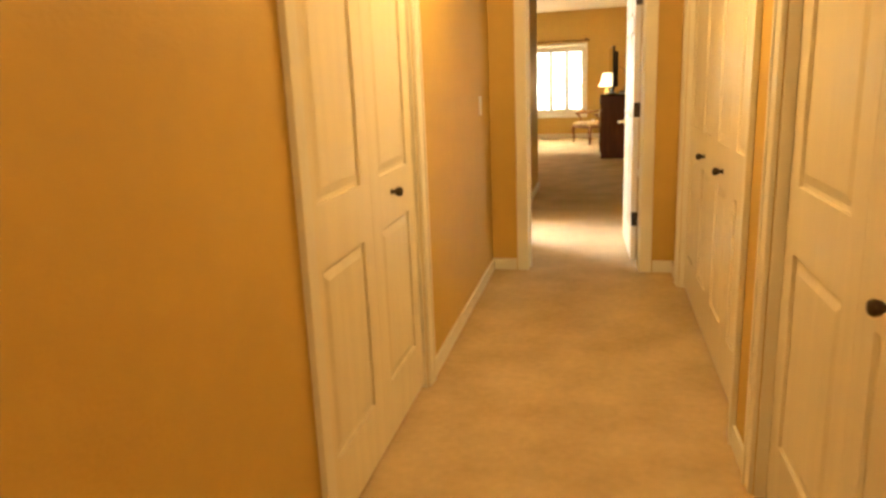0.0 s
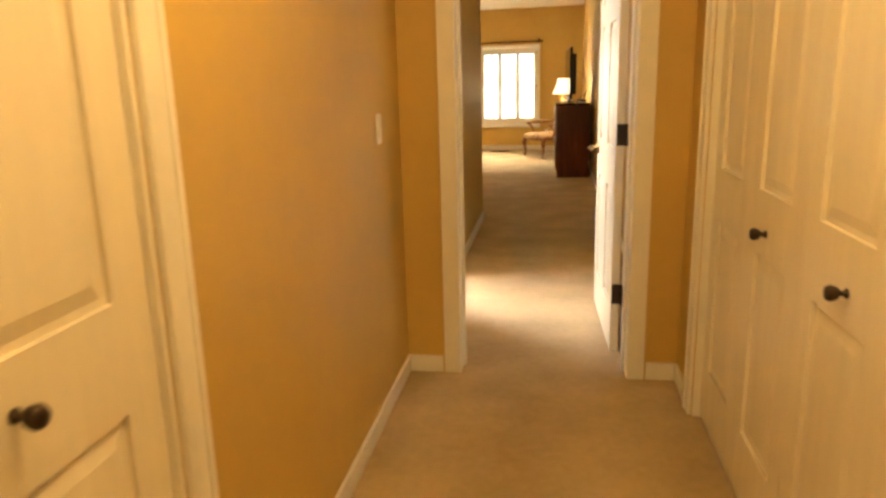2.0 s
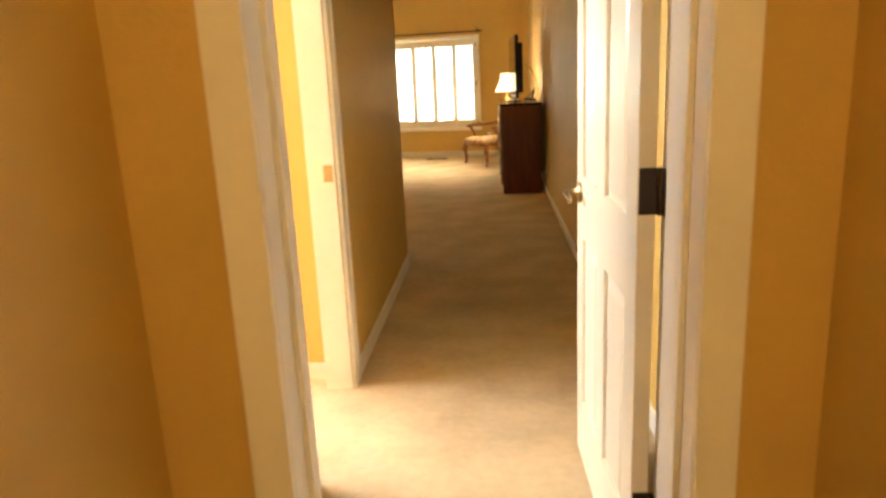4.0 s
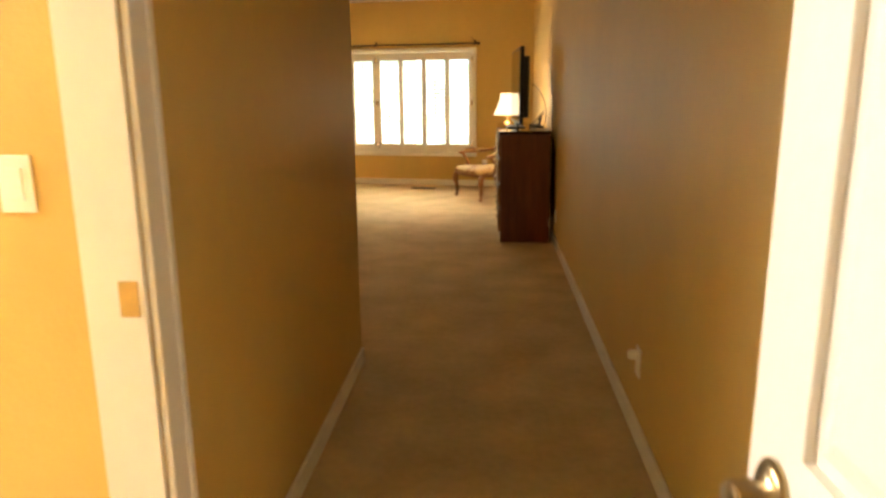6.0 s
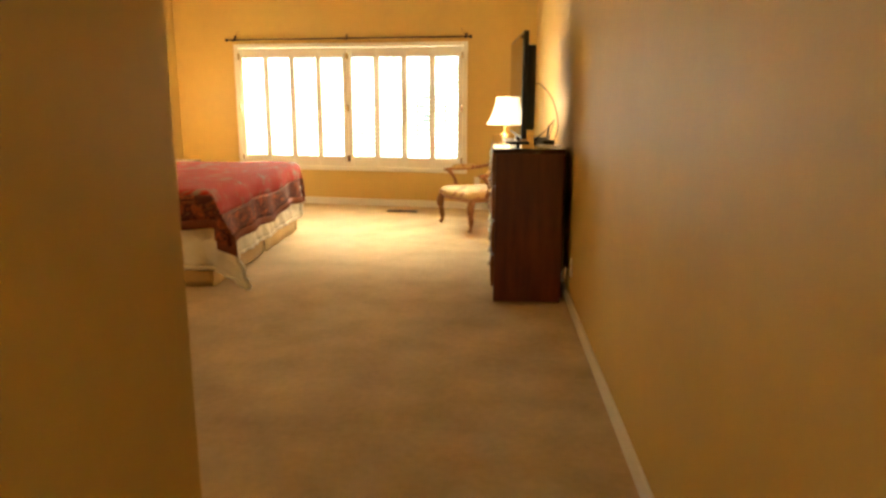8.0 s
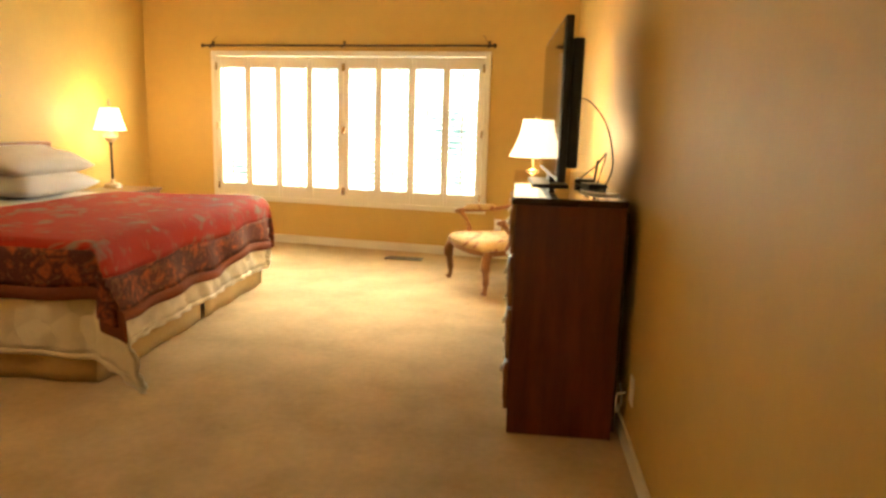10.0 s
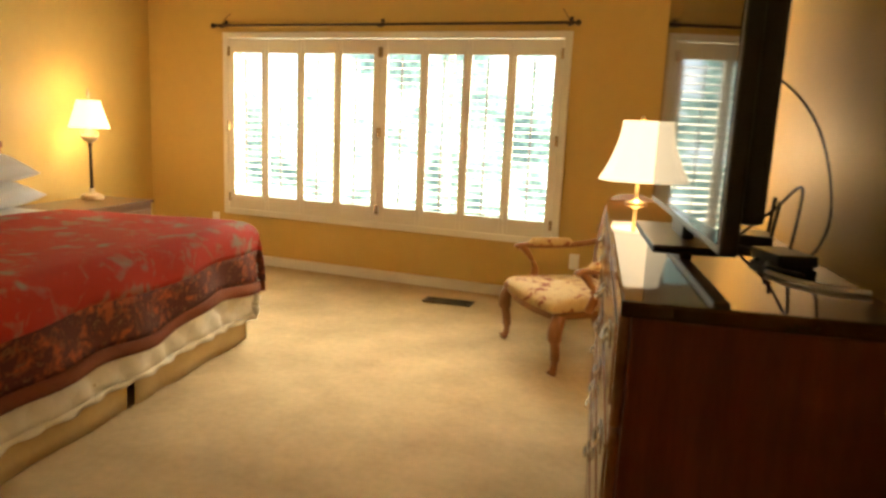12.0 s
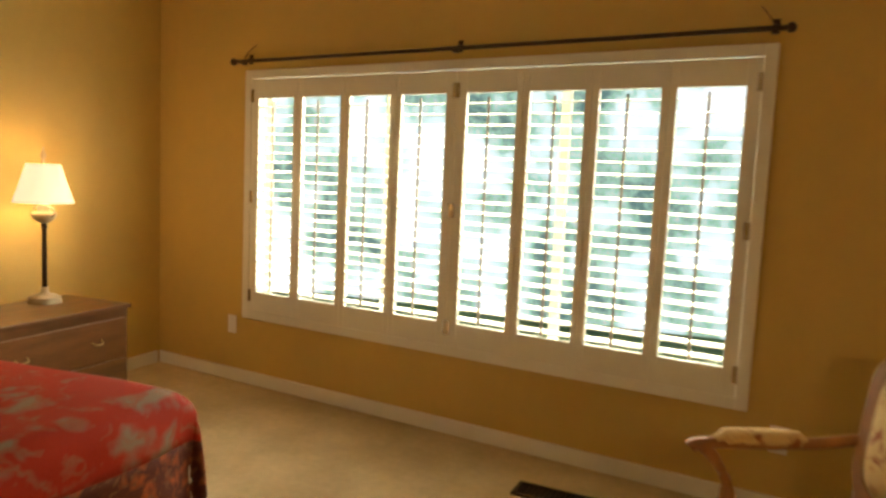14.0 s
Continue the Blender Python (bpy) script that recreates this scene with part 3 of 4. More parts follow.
for r in range(4):
    z0 = 0.10 + r * 0.225
    for c in range(cols):
        y0 = DY0 + 0.02 + c * (cw + 0.01)
        bm = boxes((DX - 0.008, DX + 0.012, y0, y0 + cw, z0, z0 + 0.21), bevel=0.006)
        box(bm, DX - 0.012, DX - 0.008, y0 + 0.03, y0 + cw - 0.03, z0 + 0.03, z0 + 0.18, 0.0015)
        d = part("drawer", bm, DRAWER, dr)
        for k in (0.25, 0.75):
            y, z = y0 + cw * k, z0 + 0.11
            bm = bmesh.new()
            box(bm, DX - 0.0155, DX - 0.012, y - 0.045, y + 0.045, z - 0.020, z + 0.020, 0.0015)
            tube(bm, curve([(DX - 0.015, y - 0.034, z + 0.006), (DX - 0.024, y - 0.030, z - 0.006), (DX - 0.025, y, z - 0.014), (DX - 0.024, y + 0.030, z - 0.006), (DX - 0.015, y + 0.034, z + 0.006)]), 0.0055, 8)
            part("pull", bm, NICKEL, d, "worn nickel bail pull", True)
tagged(dr, "red-brown mahogany dresser with polished top and metal pulls", "dresser")

# television on its stand
tv = thing("television", pose(0.912, 13.53, DZ, 0, 0, 2.1))
bm = bmesh.new()
box(bm, -0.10, 0.07, -0.24, 0.24, 0, 0.010, 0.004)
box(bm, -0.012, 0.018, -0.10, 0.10, 0.008, 0.06, 0.004)
part("stand", bm, BLACK, tv, "glossy black rectangular stand")
bm = boxes((-0.018, 0.018, -0.575, 0.575, 0.045, 0.745), bevel=0.007)
part("cabinet", bm, BLACK, tv)
part("back_cover", boxes((0.0185, 0.072, -0.535, 0.535, 0.105, 0.66), bevel=0.014), BLACK, tv)
for z in (0.24, 0.30, 0.36, 0.42):
    part("vent_rib", boxes((0.0725, 0.077, -0.25, 0.25, z, z + 0.02)), BLACK, tv)
bm = boxes((-0.0205, -0.0175, -0.557, 0.557, 0.066, 0.73))
part("screen", bm, SCREEN, tv, "dark switched-off glossy screen")
tagged(tv, "black flat-screen television, switched off, on the dresser", "television")

bm = bmesh.new()
tube(bm, curve([(0.985, 13.30, DZ + 0.40), (1.05, 13.25, DZ + 0.41), (1.14, 13.22, DZ + 0.30), (1.18, 13.2, DZ + 0.12), (1.14, 13.2, DZ + 0.012), (1.08, 13.3, DZ + 0.006)]), 0.003, 8)
tagged(put("video_cable", bm, BLACK, smooth=True), "black cable looping from the television to the dresser", "cable")
bm = bmesh.new()
tube(bm, curve([(1.1, 13.05, DZ + 0.006), (1.05, 13.15, DZ + 0.006), (1.12, 13.28, DZ + 0.008), (1.04, 13.45, DZ + 0.007), (1.14, 13.5, DZ + 0.10), (1.17, 13.4, DZ + 0.16), (1.12, 13.25, DZ + 0.02)]), 0.004, 8)
tagged(put("power_cable", bm, BLACK, smooth=True), "tangled black power cable on the dresser top", "cable")
bx = thing("cable_box", pose(1.10, 13.22, DZ, 0, 0, 14))
part("housing", boxes((-0.045, 0.045, -0.065, 0.065, 0.004, 0.028), bevel=0.004), BLACK, bx)
for sx in (-0.035, 0.035):
    for sy in (-0.05, 0.05):
        part("foot", boxes((sx - 0.006, sx + 0.006, sy - 0.006, sy + 0.006, 0, 0.004)), BLACK, bx)
tagged(bx, "small black cable box on the dresser", "media box")
rt = thing("router", pose(1.09, 13.52, DZ, 0, 0, -8))
part("housing", boxes((-0.05, 0.05, -0.07, 0.07, 0, 0.028), bevel=0.006), BLACK, rt)
for y in (-0.05, 0.05):
    bm = tube(bmesh.new(), [(0.045, y, 0.02), (0.055, y * 1.3, 0.12)], 0.005, 8)
    part("antenna", bm, BLACK, rt)
tagged(rt, "small black router with two antennas on the dresser", "router")
bm = bmesh.new()
tube(bm, curve([(1.215, 12.60, 0.26), (1.185, 12.62, 0.24), (1.19, 12.645, 0.16), (1.21, 12.66, 0.20), (1.215, 12.76, 0.24)]), 0.004, 8)
tagged(put("white_cord", bm, PLATE, smooth=True), "white cord plugged into the outlet behind the dresser", "cable")


bm = bmesh.new()
tube(bm, curve([(1.03, 13.06, DZ + 0.006), (1.07, 12.98, DZ + 0.006), (1.13, 12.93, DZ + 0.006), (1.18, 12.92, DZ + 0.006)]), 0.005, 8)
tagged(put("pale_cable", bm, PLATE, smooth=True), "pale cord lying across the polished dresser top", "cable")


# ---- lamps ----
def flared_shade(bm, r0, r1, z0, z1, panels, bell):
    prof = []
    for k in range(13):
        t = k / 12
        prof.append((r1 + (r0 - r1) * ((1 - t) ** bell), z0 + (z1 - z0) * t))
    n = 48
    outer, inner = [], []
    for r, z in prof:
        ro, ri = [], []
        for i in range(n):
            a = 2 * math.pi * i / n
            k = 1 - 0.035 * abs(math.sin(panels * a / 2)) if panels else 1
            ro.append(bm.verts.new((r * k * math.cos(a), r * k * math.sin(a), z)))
            ri.append(bm.verts.new(((r * k - 0.003) * math.cos(a), (r * k - 0.003) * math.sin(a), z)))
        outer.append(ro)
        inner.append(ri)
    for grid in (outer, inner):
        for a, b in zip(grid, grid[1:]):
            for i in range(n):
                bm.faces.new((a[i], a[(i + 1) % n], b[(i + 1) % n], b[i]))
    for j in (0, -1):
        for i in range(n):
            bm.faces.new((outer[j][i], outer[j][(i + 1) % n], inner[j][(i + 1) % n], inner[j][i]))
    return bm


dl = thing("dresser_lamp", pose(0.838, 14.40, DZ))
bm = bmesh.new()
lathe(bm, [(0.042, 0), (0.042, 0.006), (0.022, 0.012), (0.010, 0.018), (0.008, 0.022), (0.008, 0.315), (0.004, 0.325)], 24)
part("stem", bm, BRASS, dl, "slim brass stem", True)
s = part("shade", flared_shade(bmesh.new(), 0.155, 0.076, 0.092, 0.325, 8, 1.7), SHADE, dl, "lit cream bell shade with panels", True)
s.visible_shadow = False
bm = lathe(bmesh.new(), [(0.004, 0.322), (0.009, 0.328), (0.009, 0.336), (0.003, 0.345)], 14)
part("finial", bm, BRASS, dl, "", True)
tagged(dl, "lit table lamp with cream bell shade on the dresser", "table lamp")


def bedside_lamp(m):
    root = thing("bedside_lamp", m)
    bm = bmesh.new()
    lathe(bm, [(0.085, 0), (0.085, 0.012), (0.078, 0.024), (0.082, 0.032), (0.060, 0.048), (0.030, 0.056), (0.02, 0.07), (0.018, 0.10)], 32)
    part("base", bm, CERAMIC, root, "round aged cream base", True)
    bm = bmesh.new()
    lathe(bm, [(0.015, 0.09), (0.013, 0.12), (0.012, 0.46), (0.017, 0.47), (0.012, 0.485), (0.02, 0.50)], 20)
    part("column", bm, BRONZE, root, "slim dark column", True)
    bm = bmesh.new()
    lathe(bm, [(0.02, 0.495), (0.05, 0.52), (0.062, 0.545), (0.058, 0.56), (0.03, 0.57), (0.036, 0.59), (0.02, 0.61), (0.006, 0.70)], 28)
    part("urn", bm, CERAMIC, root, "cream urn under the shade", True)
    for sgn in (-1, 1):
        bm = tube(bmesh.new(), curve([(sgn * 0.05, 0, 0.53), (sgn * 0.078, 0, 0.555), (sgn * 0.07, 0, 0.585), (sgn * 0.035, 0, 0.59)]), 0.005, 8)
        part("urn_handle", bm, CERAMIC, root, "", True)
    s = part("shade", flared_shade(bmesh.new(), 0.15, 0.085, 0.62, 0.855, 6, 1.1), SHADE, root, "lit cream pleated shade", True)
    s.visible_shadow = False
    bm = lathe(bmesh.new(), [(0.006, 0.69), (0.006, 0.85), (0.012, 0.87), (0.006, 0.885), (0.016, 0.90), (0.008, 0.93), (0.002, 0.96)], 16)
    part("finial", bm, CERAMIC, root, "pale carved finial", True)
    return tagged(root, "lit bedside lamp with slim column and cream shade", "table lamp", "bedside lamps")


def nightstand(m):
    root = thing("nightstand", m)
    part("body", boxes((0, 0.45, 0.01, 0.99, 0.06, 0.605), bevel=0.004), OAK, root)
    part("top", boxes((0, 0.47, 0, 1.0, 0.605, 0.63), bevel=0.005), OAK, root, "walnut top with lamplight")
    for x in (0.02, 0.39):
        for y in (0.02, 0.93):
            part("leg", boxes((x, x + 0.05, y, y + 0.05, 0, 0.06)), OAK, root)
    for r in range(2):
        z0 = 0.09 + r * 0.24
        d = part("drawer", boxes((0.45, 0.465, 0.04, 0.96, z0, z0 + 0.225), bevel=0.004), OAK, root)
        for y in (0.26, 0.74):
            bm = tube(bmesh.new(), curve([(0.464, y - 0.035, z0 + 0.12), (0.486, y - 0.025, z0 + 0.105), (0.486, y + 0.025, z0 + 0.105), (0.464, y + 0.035, z0 + 0.12)]), 0.004, 8)
            part("pull", bm, BRASS, d, "small brass pull", True)
    return tagged(root, "walnut nightstand with two drawers beside the bed", "nightstand", "nightstands")


for at in (15.56, 11.59):
    resize(nightstand(pose(XL + 0.09, at, 0)), 1.05, 0.9, 0.95)
for at in (16.22, 12.2):
    resize(bedside_lamp(pose(-3.12, at, 0.5985)), 1.0, 1.0, 0.88)

# ---- bed ----
BX0, BX1, BY_0, BY_1 = -3.23, -1.245, 12.93, 15.12
bed = thing("bed", pose(0, 0, 0))
part("mattress", boxes((BX0, BX1, BY_0, BY_1, 0.34, 0.64), bevel=0.05), LINEN, bed)
part("box_spring", boxes((BX0 + 0.01, BX1 - 0.02, BY_0 + 0.02, BY_1 - 0.02, 0.10, 0.335), bevel=0.01), LINEN, bed)
for x in (BX0 + 0.1, BX1 - 0.16):
    for y in (BY_0 + 0.1, BY_1 - 0.14):
        part("leg", boxes((x, x + 0.05, y, y + 0.05, 0, 0.10)), DARK, bed)
bm = bmesh.new()
box(bm, XL + 0.015, XL + 0.06, BY_0 - 0.36, BY_1 + 0.36, 0.25, 1.0, 0.008)
box(bm, XL + 0.01, XL + 0.085, BY_0 - 0.42, BY_1 + 0.42, 1.0, 1.05, 0.012)
box(bm, XL + 0.012, XL + 0.075, BY_0 - 0.41, BY_0 - 0.34, 0, 1.0, 0.008)
box(bm, XL + 0.012, XL + 0.075, BY_1 + 0.34, BY_1 + 0.41, 0, 1.0, 0.008)
box(bm, XL + 0.058, XL + 0.07, BY_0 - 0.26, BY_1 + 0.26, 0.62, 0.94, 0.004)
part("headboard", bm, FRUIT, bed, "wooden panelled headboard")


def skirt_run(p, q, z0, z1, folds, depth=0.012):
    """A hanging cloth from p to q with soft folds and thickness."""
    bm = bmesh.new()
    p, q = Vector(p), Vector(q)
    side = Vector(((q - p).y, -(q - p).x)).normalized()
    n, rows = 80, 6
    grids = []
    for off in (0, -0.006):
        g = []
        for j in range(rows + 1):
            v = j / rows
            line = []
            for i in range(n + 1):
                u = i / n
                w = depth * (0.3 + v) * math.sin(folds * u * 2 * math.pi + 1.3 * math.sin(5 * u)) + off
                pt = p.lerp(q, u) + side * w
                line.append(bm.verts.new((pt.x, pt.y, z1 + (z0 - z1) * v)))
            g.append(line)
        for a, b in zip(g, g[1:]):
            for i in range(n):
                bm.faces.new((a[i], a[i + 1], b[i + 1], b[i]))
        grids.append(g)
    for i in range(n):
        bm.faces.new((grids[0][-1][i], grids[0][-1][i + 1], grids[1][-1][i + 1], grids[1][-1][i]))
    return bm


part("bed_skirt", skirt_run((BX1 + 0.005, BY_0), (BX1 + 0.005, 14.06), 0.004, 0.33, 3, 0.006), SKIRT, bed, "tan fabric bed skirt", True)
part("bed_skirt", skirt_run((BX1 + 0.005, 14.11), (BX1 + 0.005, BY_1), 0.004, 0.33, 3, 0.006), SKIRT, bed, "tan fabric bed skirt", True)
part("bed_skirt", skirt_run((BX0 + 0.1, BY_0 - 0.005), (BX1 + 0.005, BY_0 - 0.005), 0.004, 0.33, 6, 0.008), SKIRT, bed, "tan fabric bed skirt", True)
part("bed_skirt", skirt_run((BX1 + 0.005, BY_1 + 0.005), (BX0 + 0.1, BY_1 + 0.005), 0.004, 0.33, 6, 0.008), SKIRT, bed, "tan fabric bed skirt", True)
tagged(bed, "large bed with wooden headboard and tan bed skirt", "bed")


def drape(head, ztop, drop_foot, drop_near, drop_far, swell, step, thick, slant=0.0, wave=0.012, lump=0.004):
    """Cloth over the bed: the flat top, rounded edges and hanging sides, as one grid."""
    x_edge, y_near, y_far = BX1 + swell, BY_0 - swell, BY_1 + swell
    R = 0.10

    def bend(d, flat, z, drop):
        if d <= 0:
            return 0.0, z
        a = min(d / R, math.pi / 2)
        rest = max(0, d - R * math.pi / 2)
        return R * math.sin(a), z - R * (1 - math.cos(a)) - rest

    foot_len = drop_foot + R * 0.57
    near_len = drop_near + R * 0.57
    far_len = drop_far + R * 0.57
    us = np.arange(head, x_edge - R + foot_len + step * 0.5, step)
    vs = np.arange(y_near + R - near_len, y_far - R + far_len + step * 0.5, step)
    rows = []
    for u in us:
        line = []
        for v in vs:
            du = u - (x_edge - R)
            dv = (y_near + R - v) if v < y_near + R else (v - (y_far - R) if v > y_far - R else 0)
            sg = -1 if v < y_near + R else 1
            x, y, z = u, v, ztop
            ox, zx = bend(du, None, ztop, drop_foot)
            oy, zy = bend(dv, None, ztop, drop_near)
            if du > 0:
                x = x_edge - R + ox
            if dv > 0:
                y = (y_near + R - oy) if sg < 0 else (y_far - R + oy)
            z = ztop - (ztop - zx) - (ztop - zy)
            if du > 0 and dv > 0:
                m = max(du, dv)
                over = min(du, dv)
                z = min(zx, zy) - (0.30 if sg < 0 else 0.05) * max(0, over - R)
                k = (0.30 if sg < 0 else 0.03) * max(0, over - R * 0.8)
                x += k * (1.9 if sg < 0 else 1)
                y += sg * k * (0.4 if sg < 0 else 1)
            hang = max(0, ztop - z)
            nx = noise.noise(Vector((u * 1.7, v * 1.7, 3.1))) * lump * (1 + 4 * min(1, hang * 3))
            fold = wave * min(1, hang * 4) * math.sin(v * 13 + 2.2 * math.sin(u * 4)) if du > 0 else wave * min(1, hang * 4) * math.sin(u * 13 + 2 * math.sin(v * 3))
            if du > 0:
                x += fold
            elif dv > 0:
                y += sg * fold
            z += nx
            if slant and du <= 0:
                x += slant * (v - y_near) * max(0, (x_edge - u) / (x_edge - head))
            line.append(Vector((x, y, max(z, 0.008 + 0.004 * math.sin(u * 30)))))
        rows.append(line)
    return us, vs, rows


def cloth_mesh(rows, thick, keep):
    bm = bmesh.new()
    nu, nv = len(rows), len(rows[0])
    top = [[bm.verts.new(p) for p in r] for r in rows]
    for i in range(nu - 1):
        for j in range(nv - 1):
            if keep(i, j):
                bm.faces.new((top[i][j], top[i + 1][j], top[i + 1][j + 1], top[i][j + 1]))
    loose = [v for v in bm.verts if not v.link_faces]
    bmesh.ops.delete(bm, geom=loose, context="VERTS")
    bmesh.ops.recalc_face_normals(bm, faces=bm.faces)
    if sum(f.normal.z for f in bm.faces) < 0:
        bmesh.ops.reverse_faces(bm, faces=bm.faces)
    bm.normal_update()
    top_faces = bm.faces[:]
    under = {v: bm.verts.new(v.co - v.normal * thick) for v in bm.verts[:]}
    rim = [e for e in bm.edges if len(e.link_faces) == 1]
    for f in top_faces:
        bm.faces.new([under[v] for v in reversed(f.verts)])
    for e in rim:
        p, q = e.verts
        bm.faces.new((p, q, under[q], under[p]))
    return bm


us, vs, rows = drape(-3.21, 0.665, 0.55, 0.53, 0.50, 0.03, 0.03, 0.012, 0, 0.010, 0.005)
for i, r in enumerate(rows):
    for j, p in enumerate(r):
        q = 0.015 * math.sin(us[i] * 38) * math.sin(vs[j] * 38)
        p.x += q if p.z < 0.5 else 0
        p.z += 0.0 if p.z < 0.5 else q * 0.5
quilt = thing("quilt", pose(0, 0, 0))
qu, qv = len(us), len(vs)
part("quilted_field", cloth_mesh(rows, 0.012, lambda i, j: min(qu - 2 - i, j, qv - 2 - j) > 0), QUILT, quilt, "", True)
part("hem", cloth_mesh(rows, 0.015, lambda i, j: min(qu - 2 - i, j, qv - 2 - j) <= 0), QUILT, quilt, "", True)
tagged(quilt, "white quilted bedspread hanging to near the floor", "quilt")

us, vs, rows = drape(-2.52, 0.700, 0.415, 0.27, 0.40, 0.062, 0.03, 0.008, 0.06, 0.016, 0.013)
su, sv, srows = us, vs, rows
us, vs, rows = drape(-3.19, 0.682, 0.10, 0.30, 0.30, 0.045, 0.04, 0.006, 0, 0.010, 0.006)
last = int(0.80 / 0.04)
sheet = put("bed_sheet", cloth_mesh(rows, 0.005, lambda i, j: i < last), LINEN, None, "", True)
tagged(sheet, "smooth white top sheet across the head of the bed", "bed sheet")
us, vs, rows = su, sv, srows
spread = thing("bed_throw", pose(0, 0, 0))
nu, nv = len(us), len(vs)
edge = 6
fr = 2


def zone(i, j):
    d = min(nu - 2 - i, j, nv - 2 - j)
    return 2 if d < fr else (1 if d < fr + edge else 0)


part("field", cloth_mesh(rows, 0.008, lambda i, j: zone(i, j) == 0), RED, spread, "red floral woven field", True)
part("border", cloth_mesh(rows, 0.008, lambda i, j: zone(i, j) == 1), BORDER, spread, "dark patterned border", True)
part("fringe", cloth_mesh(rows, 0.008, lambda i, j: zone(i, j) == 2), FRINGE, spread, "rust coloured fringe", True)
tagged(spread, "red floral woven throw with dark border across the bed", "bedspread")


def pillow(m, label):
    bm = bmesh.new()
    n = 22
    top, bot = [], []
    for i in range(n + 1):
        a, b = [], []
        for j in range(n + 1):
            u, v = 2 * i / n - 1, 2 * j / n - 1
            puff = ((1 - u ** 4) * (1 - v ** 4)) ** 0.55
            w = 1 - 0.06 * (1 - abs(u)) * abs(v) ** 4
            nz = 0.012 * noise.noise(Vector((u * 2.3 + m.translation.y, v * 2.3, 1.0)))
            x, y = u * 0.24 * (1 - 0.05 * (1 - v * v)), v * 0.44 * w
            a.append(bm.verts.new((x, y, 0.085 * puff + nz * puff)))
            b.append(bm.verts.new((x, y, -0.085 * puff)))
        top.append(a)
        bot.append(b)
    for g in (top, bot):
        for i in range(n):
            for j in range(n):
                bm.faces.new((g[i][j], g[i + 1][j], g[i + 1][j + 1], g[i][j + 1]))
    bmesh.ops.remove_doubles(bm, verts=bm.verts, dist=0.0015)
    ob = put("pillow", bm, LINEN, None, "", True)
    ob.matrix_world = m
    return tagged(ob, label, "pillow", "pillows on the bed")


for y in (13.42, 14.70):
    pillow(pose(-2.80, y, 0.775, 0, 3, 1), "plump white bed pillow lying on the bed")
    pillow(pose(-2.86, y + 0.02, 0.94, 0, 12, -2), "plump white pillow stacked on another")

# ---- armchair ----
ch = thing("armchair", pose(0.624, 15.545, 0, 0, 0, 209))
# local axes: +x is where the sitter faces, y across
for sy in (-1, 1):
    bm = tube(bmesh.new(), curve([(0.27, sy * 0.29, 0.37), (0.30, sy * 0.305, 0.28), (0.285, sy * 0.295, 0.14), (0.285, sy * 0.29, 0.05), (0.305, sy * 0.30, 0.012)], 6), [0.036] * 3 + [0.038] * 6 + [0.026] * 6 + [0.018] * 6 + [0.024] * 4, 12)
    part("front_leg", bm, FRUIT, ch, "carved cabriole leg", True)
    bm = tube(bmesh.new(), curve([(-0.25, sy * 0.24, 0.42), (-0.27, sy * 0.245, 0.22), (-0.33, sy * 0.25, 0.01)], 6), 0.021, 10)
    part("back_leg", bm, FRUIT, ch, "", True)
    bm = tube(bmesh.new(), curve([(0.12, sy * 0.31, 0.40), (0.10, sy * 0.33, 0.50), (0.15, sy * 0.335, 0.60), (0.19, sy * 0.335, 0.645)], 6), [0.024] * 6 + [0.018] * 6 + [0.022] * 7, 10)
    part("arm_support", bm, FRUIT, ch, "", True)
    bm = tube(bmesh.new(), curve([(0.225, sy * 0.345, 0.635), (0.19, sy * 0.338, 0.655), (0.0, sy * 0.325, 0.655), (-0.16, sy * 0.295, 0.67), (-0.29, sy * 0.265, 0.70)], 6), 0.021, 10)
    part("arm", bm, FRUIT, ch, "", True)
    bm = tube(bmesh.new(), curve([(0.15, sy * 0.335, 0.668), (0.10, sy * 0.332, 0.682), (-0.08, sy * 0.312, 0.682), (-0.13, sy * 0.302, 0.676)], 5), [0.016] * 4 + [0.030] * 9 + [0.016] * 3, 12)
    part("arm_pad", bm, FLORAL, ch, "upholstered arm pad", True)
bm = bmesh.new()
pts = [(0.30, -0.29), (0.335, -0.12), (0.345, 0.0), (0.335, 0.12), (0.30, 0.29), (-0.25, 0.245), (-0.25, -0.245)]
for z0, z1, k in ((0.34, 0.40, 1.0),):
    lo = [bm.verts.new((x * k, y * k, z0)) for x, y in pts]
    hi = [bm.verts.new((x * k, y * k, z1)) for x, y in pts]
    bm.faces.new(lo)
    bm.faces.new(hi)
    for i in range(len(pts)):
        bm.faces.new((lo[i], lo[(i + 1) % len(pts)], hi[(i + 1) % len(pts)], hi[i]))
bmesh.ops.bevel(bm, geom=bm.edges[:], offset=0.012, segments=2, affect="EDGES")
part("seat_rail", bm, FRUIT, ch, "carved seat rail")
bm = bmesh.new()
n = 20
g = []
for i in range(n + 1):
    line = []
    for j in range(n + 1):
        u, v = i / n, 2 * j / n - 1
        half = 0.25 + 0.055 * u
        x = -0.25 + 0.575 * u + 0.035 * u * (1 - v * v)
        edgep = ((1 - (2 * u - 1) ** 6) * (1 - v ** 6)) ** 0.4
        line.append(bm.verts.new((x, v * half, 0.395 + 0.085 * edgep)))
    g.append(line)
for i in range(n):
    for j in range(n):
        bm.faces.new((g[i][j], g[i + 1][j], g[i + 1][j + 1], g[i][j + 1]))
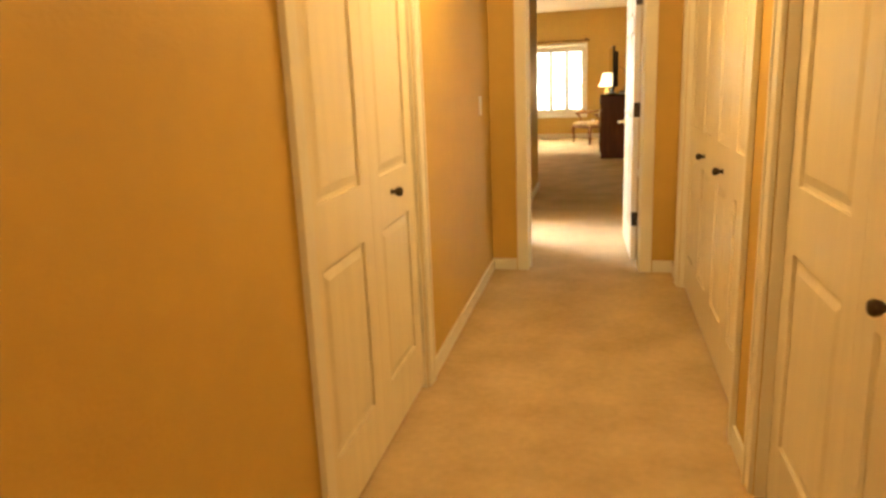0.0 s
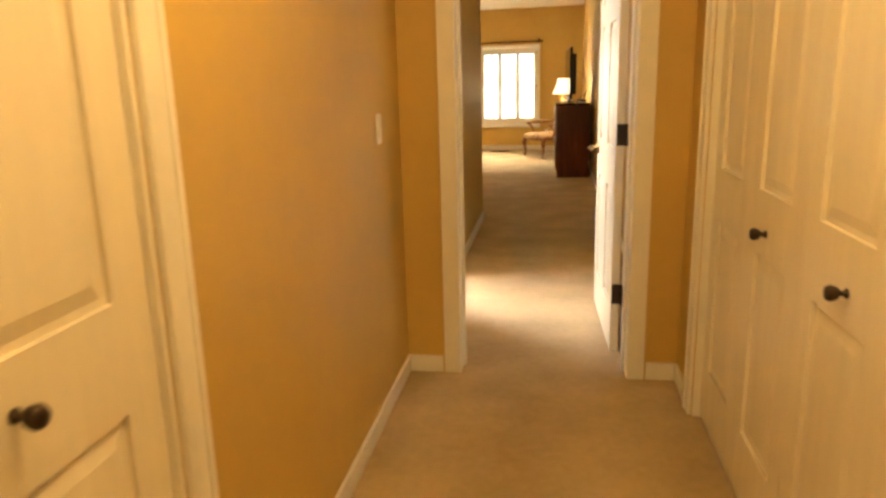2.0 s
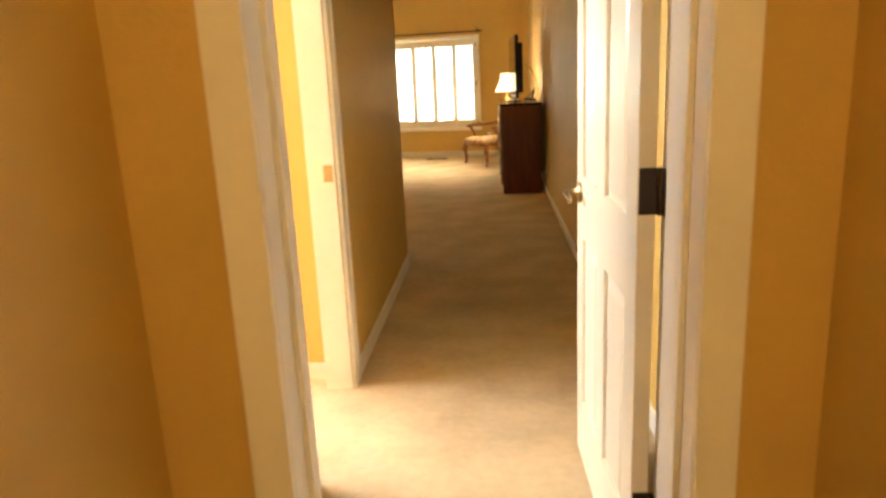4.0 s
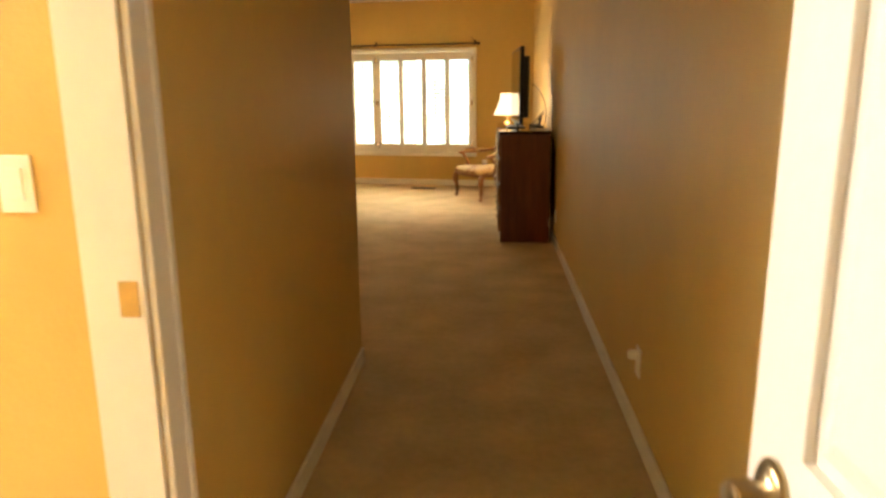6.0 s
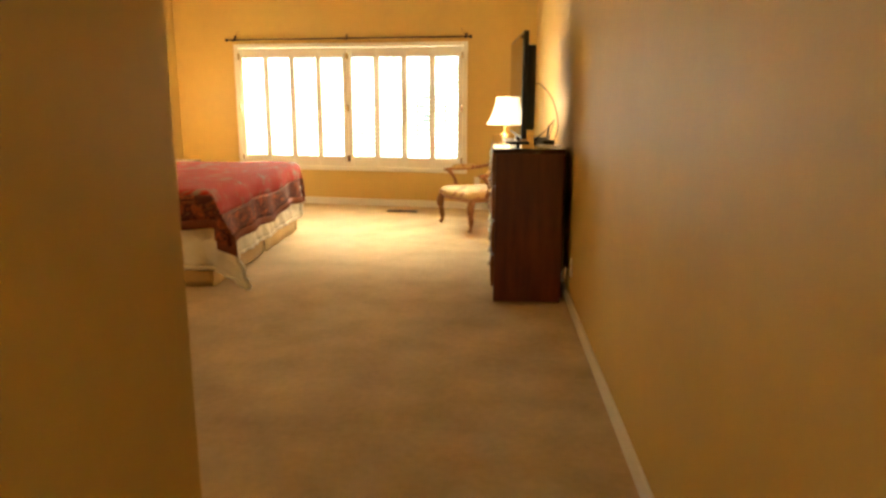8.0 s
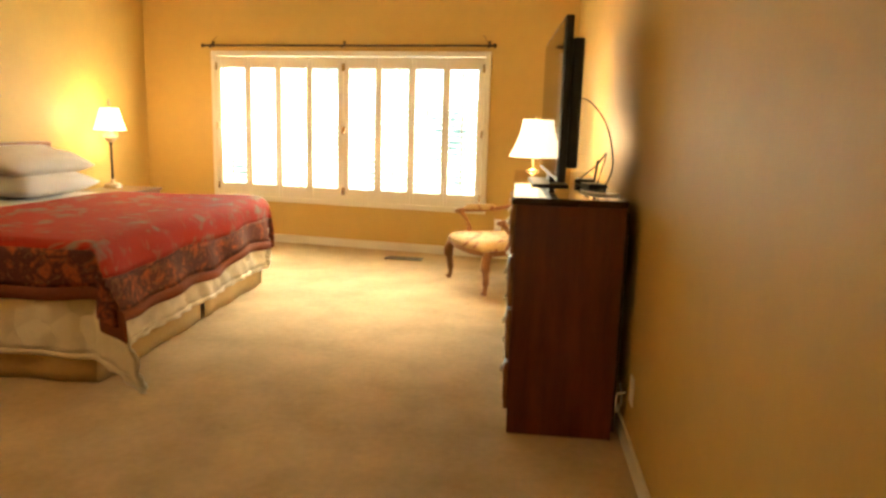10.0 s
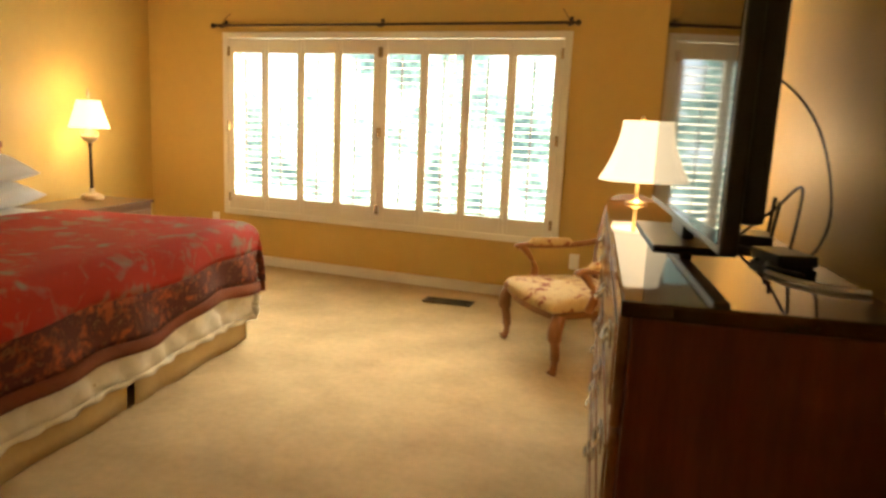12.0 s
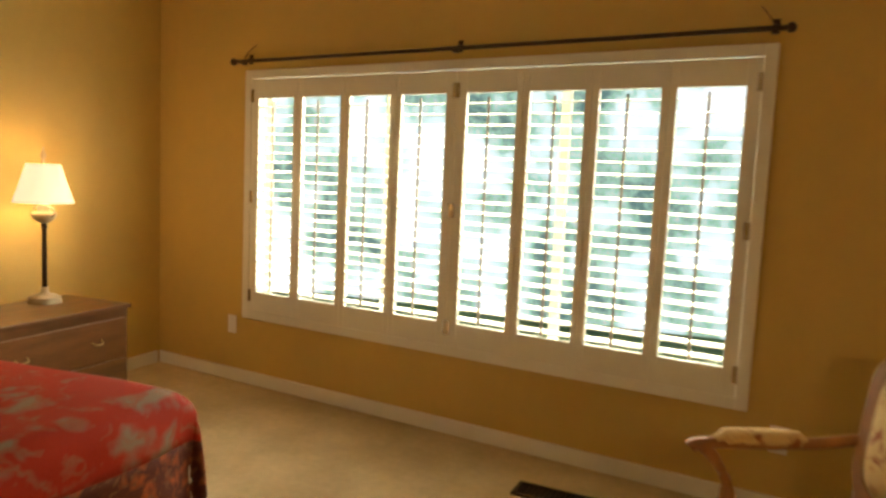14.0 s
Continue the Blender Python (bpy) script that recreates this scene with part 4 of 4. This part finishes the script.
bm.faces.new([g[i][0] for i in range(n + 1)] + [g[n][j] for j in range(1, n + 1)] + [g[i][n] for i in range(n - 1, -1, -1)] + [g[0][j] for j in range(n - 1, 0, -1)])
part("seat", bm, FLORAL, ch, "floral upholstered seat", True)


def back_outline(k, n=36):
    """Outline of the back in its own plane: y across, z up, with a crested top."""
    out = []
    for i in range(n):
        a = 2 * math.pi * i / n
        c, s = math.cos(a), math.sin(a)
        y = 0.265 * math.copysign(abs(c) ** 0.38, c)
        z = 0.27 * math.copysign(abs(s) ** 0.42, s)
        y *= 1 + 0.10 * (z / 0.27)
        if s > 0:
            z += 0.035 * math.cos(y / 0.29 * math.pi / 2) ** 2
        out.append((y * k, z * k))
    return out


BACK = pose(-0.30, 0, 0.77, 0, -13, 0)
bm = bmesh.new()
o1, o0 = back_outline(1.0), back_outline(0.87)
vv = []
for x in (-0.018, 0.018):
    vv.append([[bm.verts.new(BACK @ Vector((x, y, z))) for y, z in o] for o in (o1, o0)])
m = len(o1)
for i in range(m):
    k = (i + 1) % m
    bm.faces.new((vv[0][0][i], vv[0][0][k], vv[0][1][k], vv[0][1][i]))
    bm.faces.new((vv[1][0][i], vv[1][0][k], vv[1][1][k], vv[1][1][i]))
    bm.faces.new((vv[0][0][i], vv[0][0][k], vv[1][0][k], vv[1][0][i]))
    bm.faces.new((vv[0][1][i], vv[0][1][k], vv[1][1][k], vv[1][1][i]))
part("back_frame", bm, FRUIT, ch, "carved fruitwood back frame")
bm = bmesh.new()
for sgn in (1, -1):
    rings = []
    for k, x in ((0.875, 0.0), (0.84, 0.022), (0.7, 0.036), (0.4, 0.046), (0.12, 0.049)):
        rings.append([bm.verts.new(BACK @ Vector((sgn * x, y, z))) for y, z in back_outline(k)])
    for a, b in zip(rings, rings[1:]):
        for i in range(m):
            bm.faces.new((a[i], a[(i + 1) % m], b[(i + 1) % m], b[i]))
    bm.faces.new(rings[-1])
part("backrest", bm, FLORAL, ch, "floral upholstered backrest", True)
for sy in (-1, 1):
    bm = tube(bmesh.new(), [(-0.25, sy * 0.215, 0.38), (-0.265, sy * 0.22, 0.56)], 0.02, 8)
    part("back_post", bm, FRUIT, ch, "", True)
resize(ch, 1.0, 1.16, 0.88)
tagged(ch, "carved fruitwood armchair upholstered in cream floral fabric", "armchair")
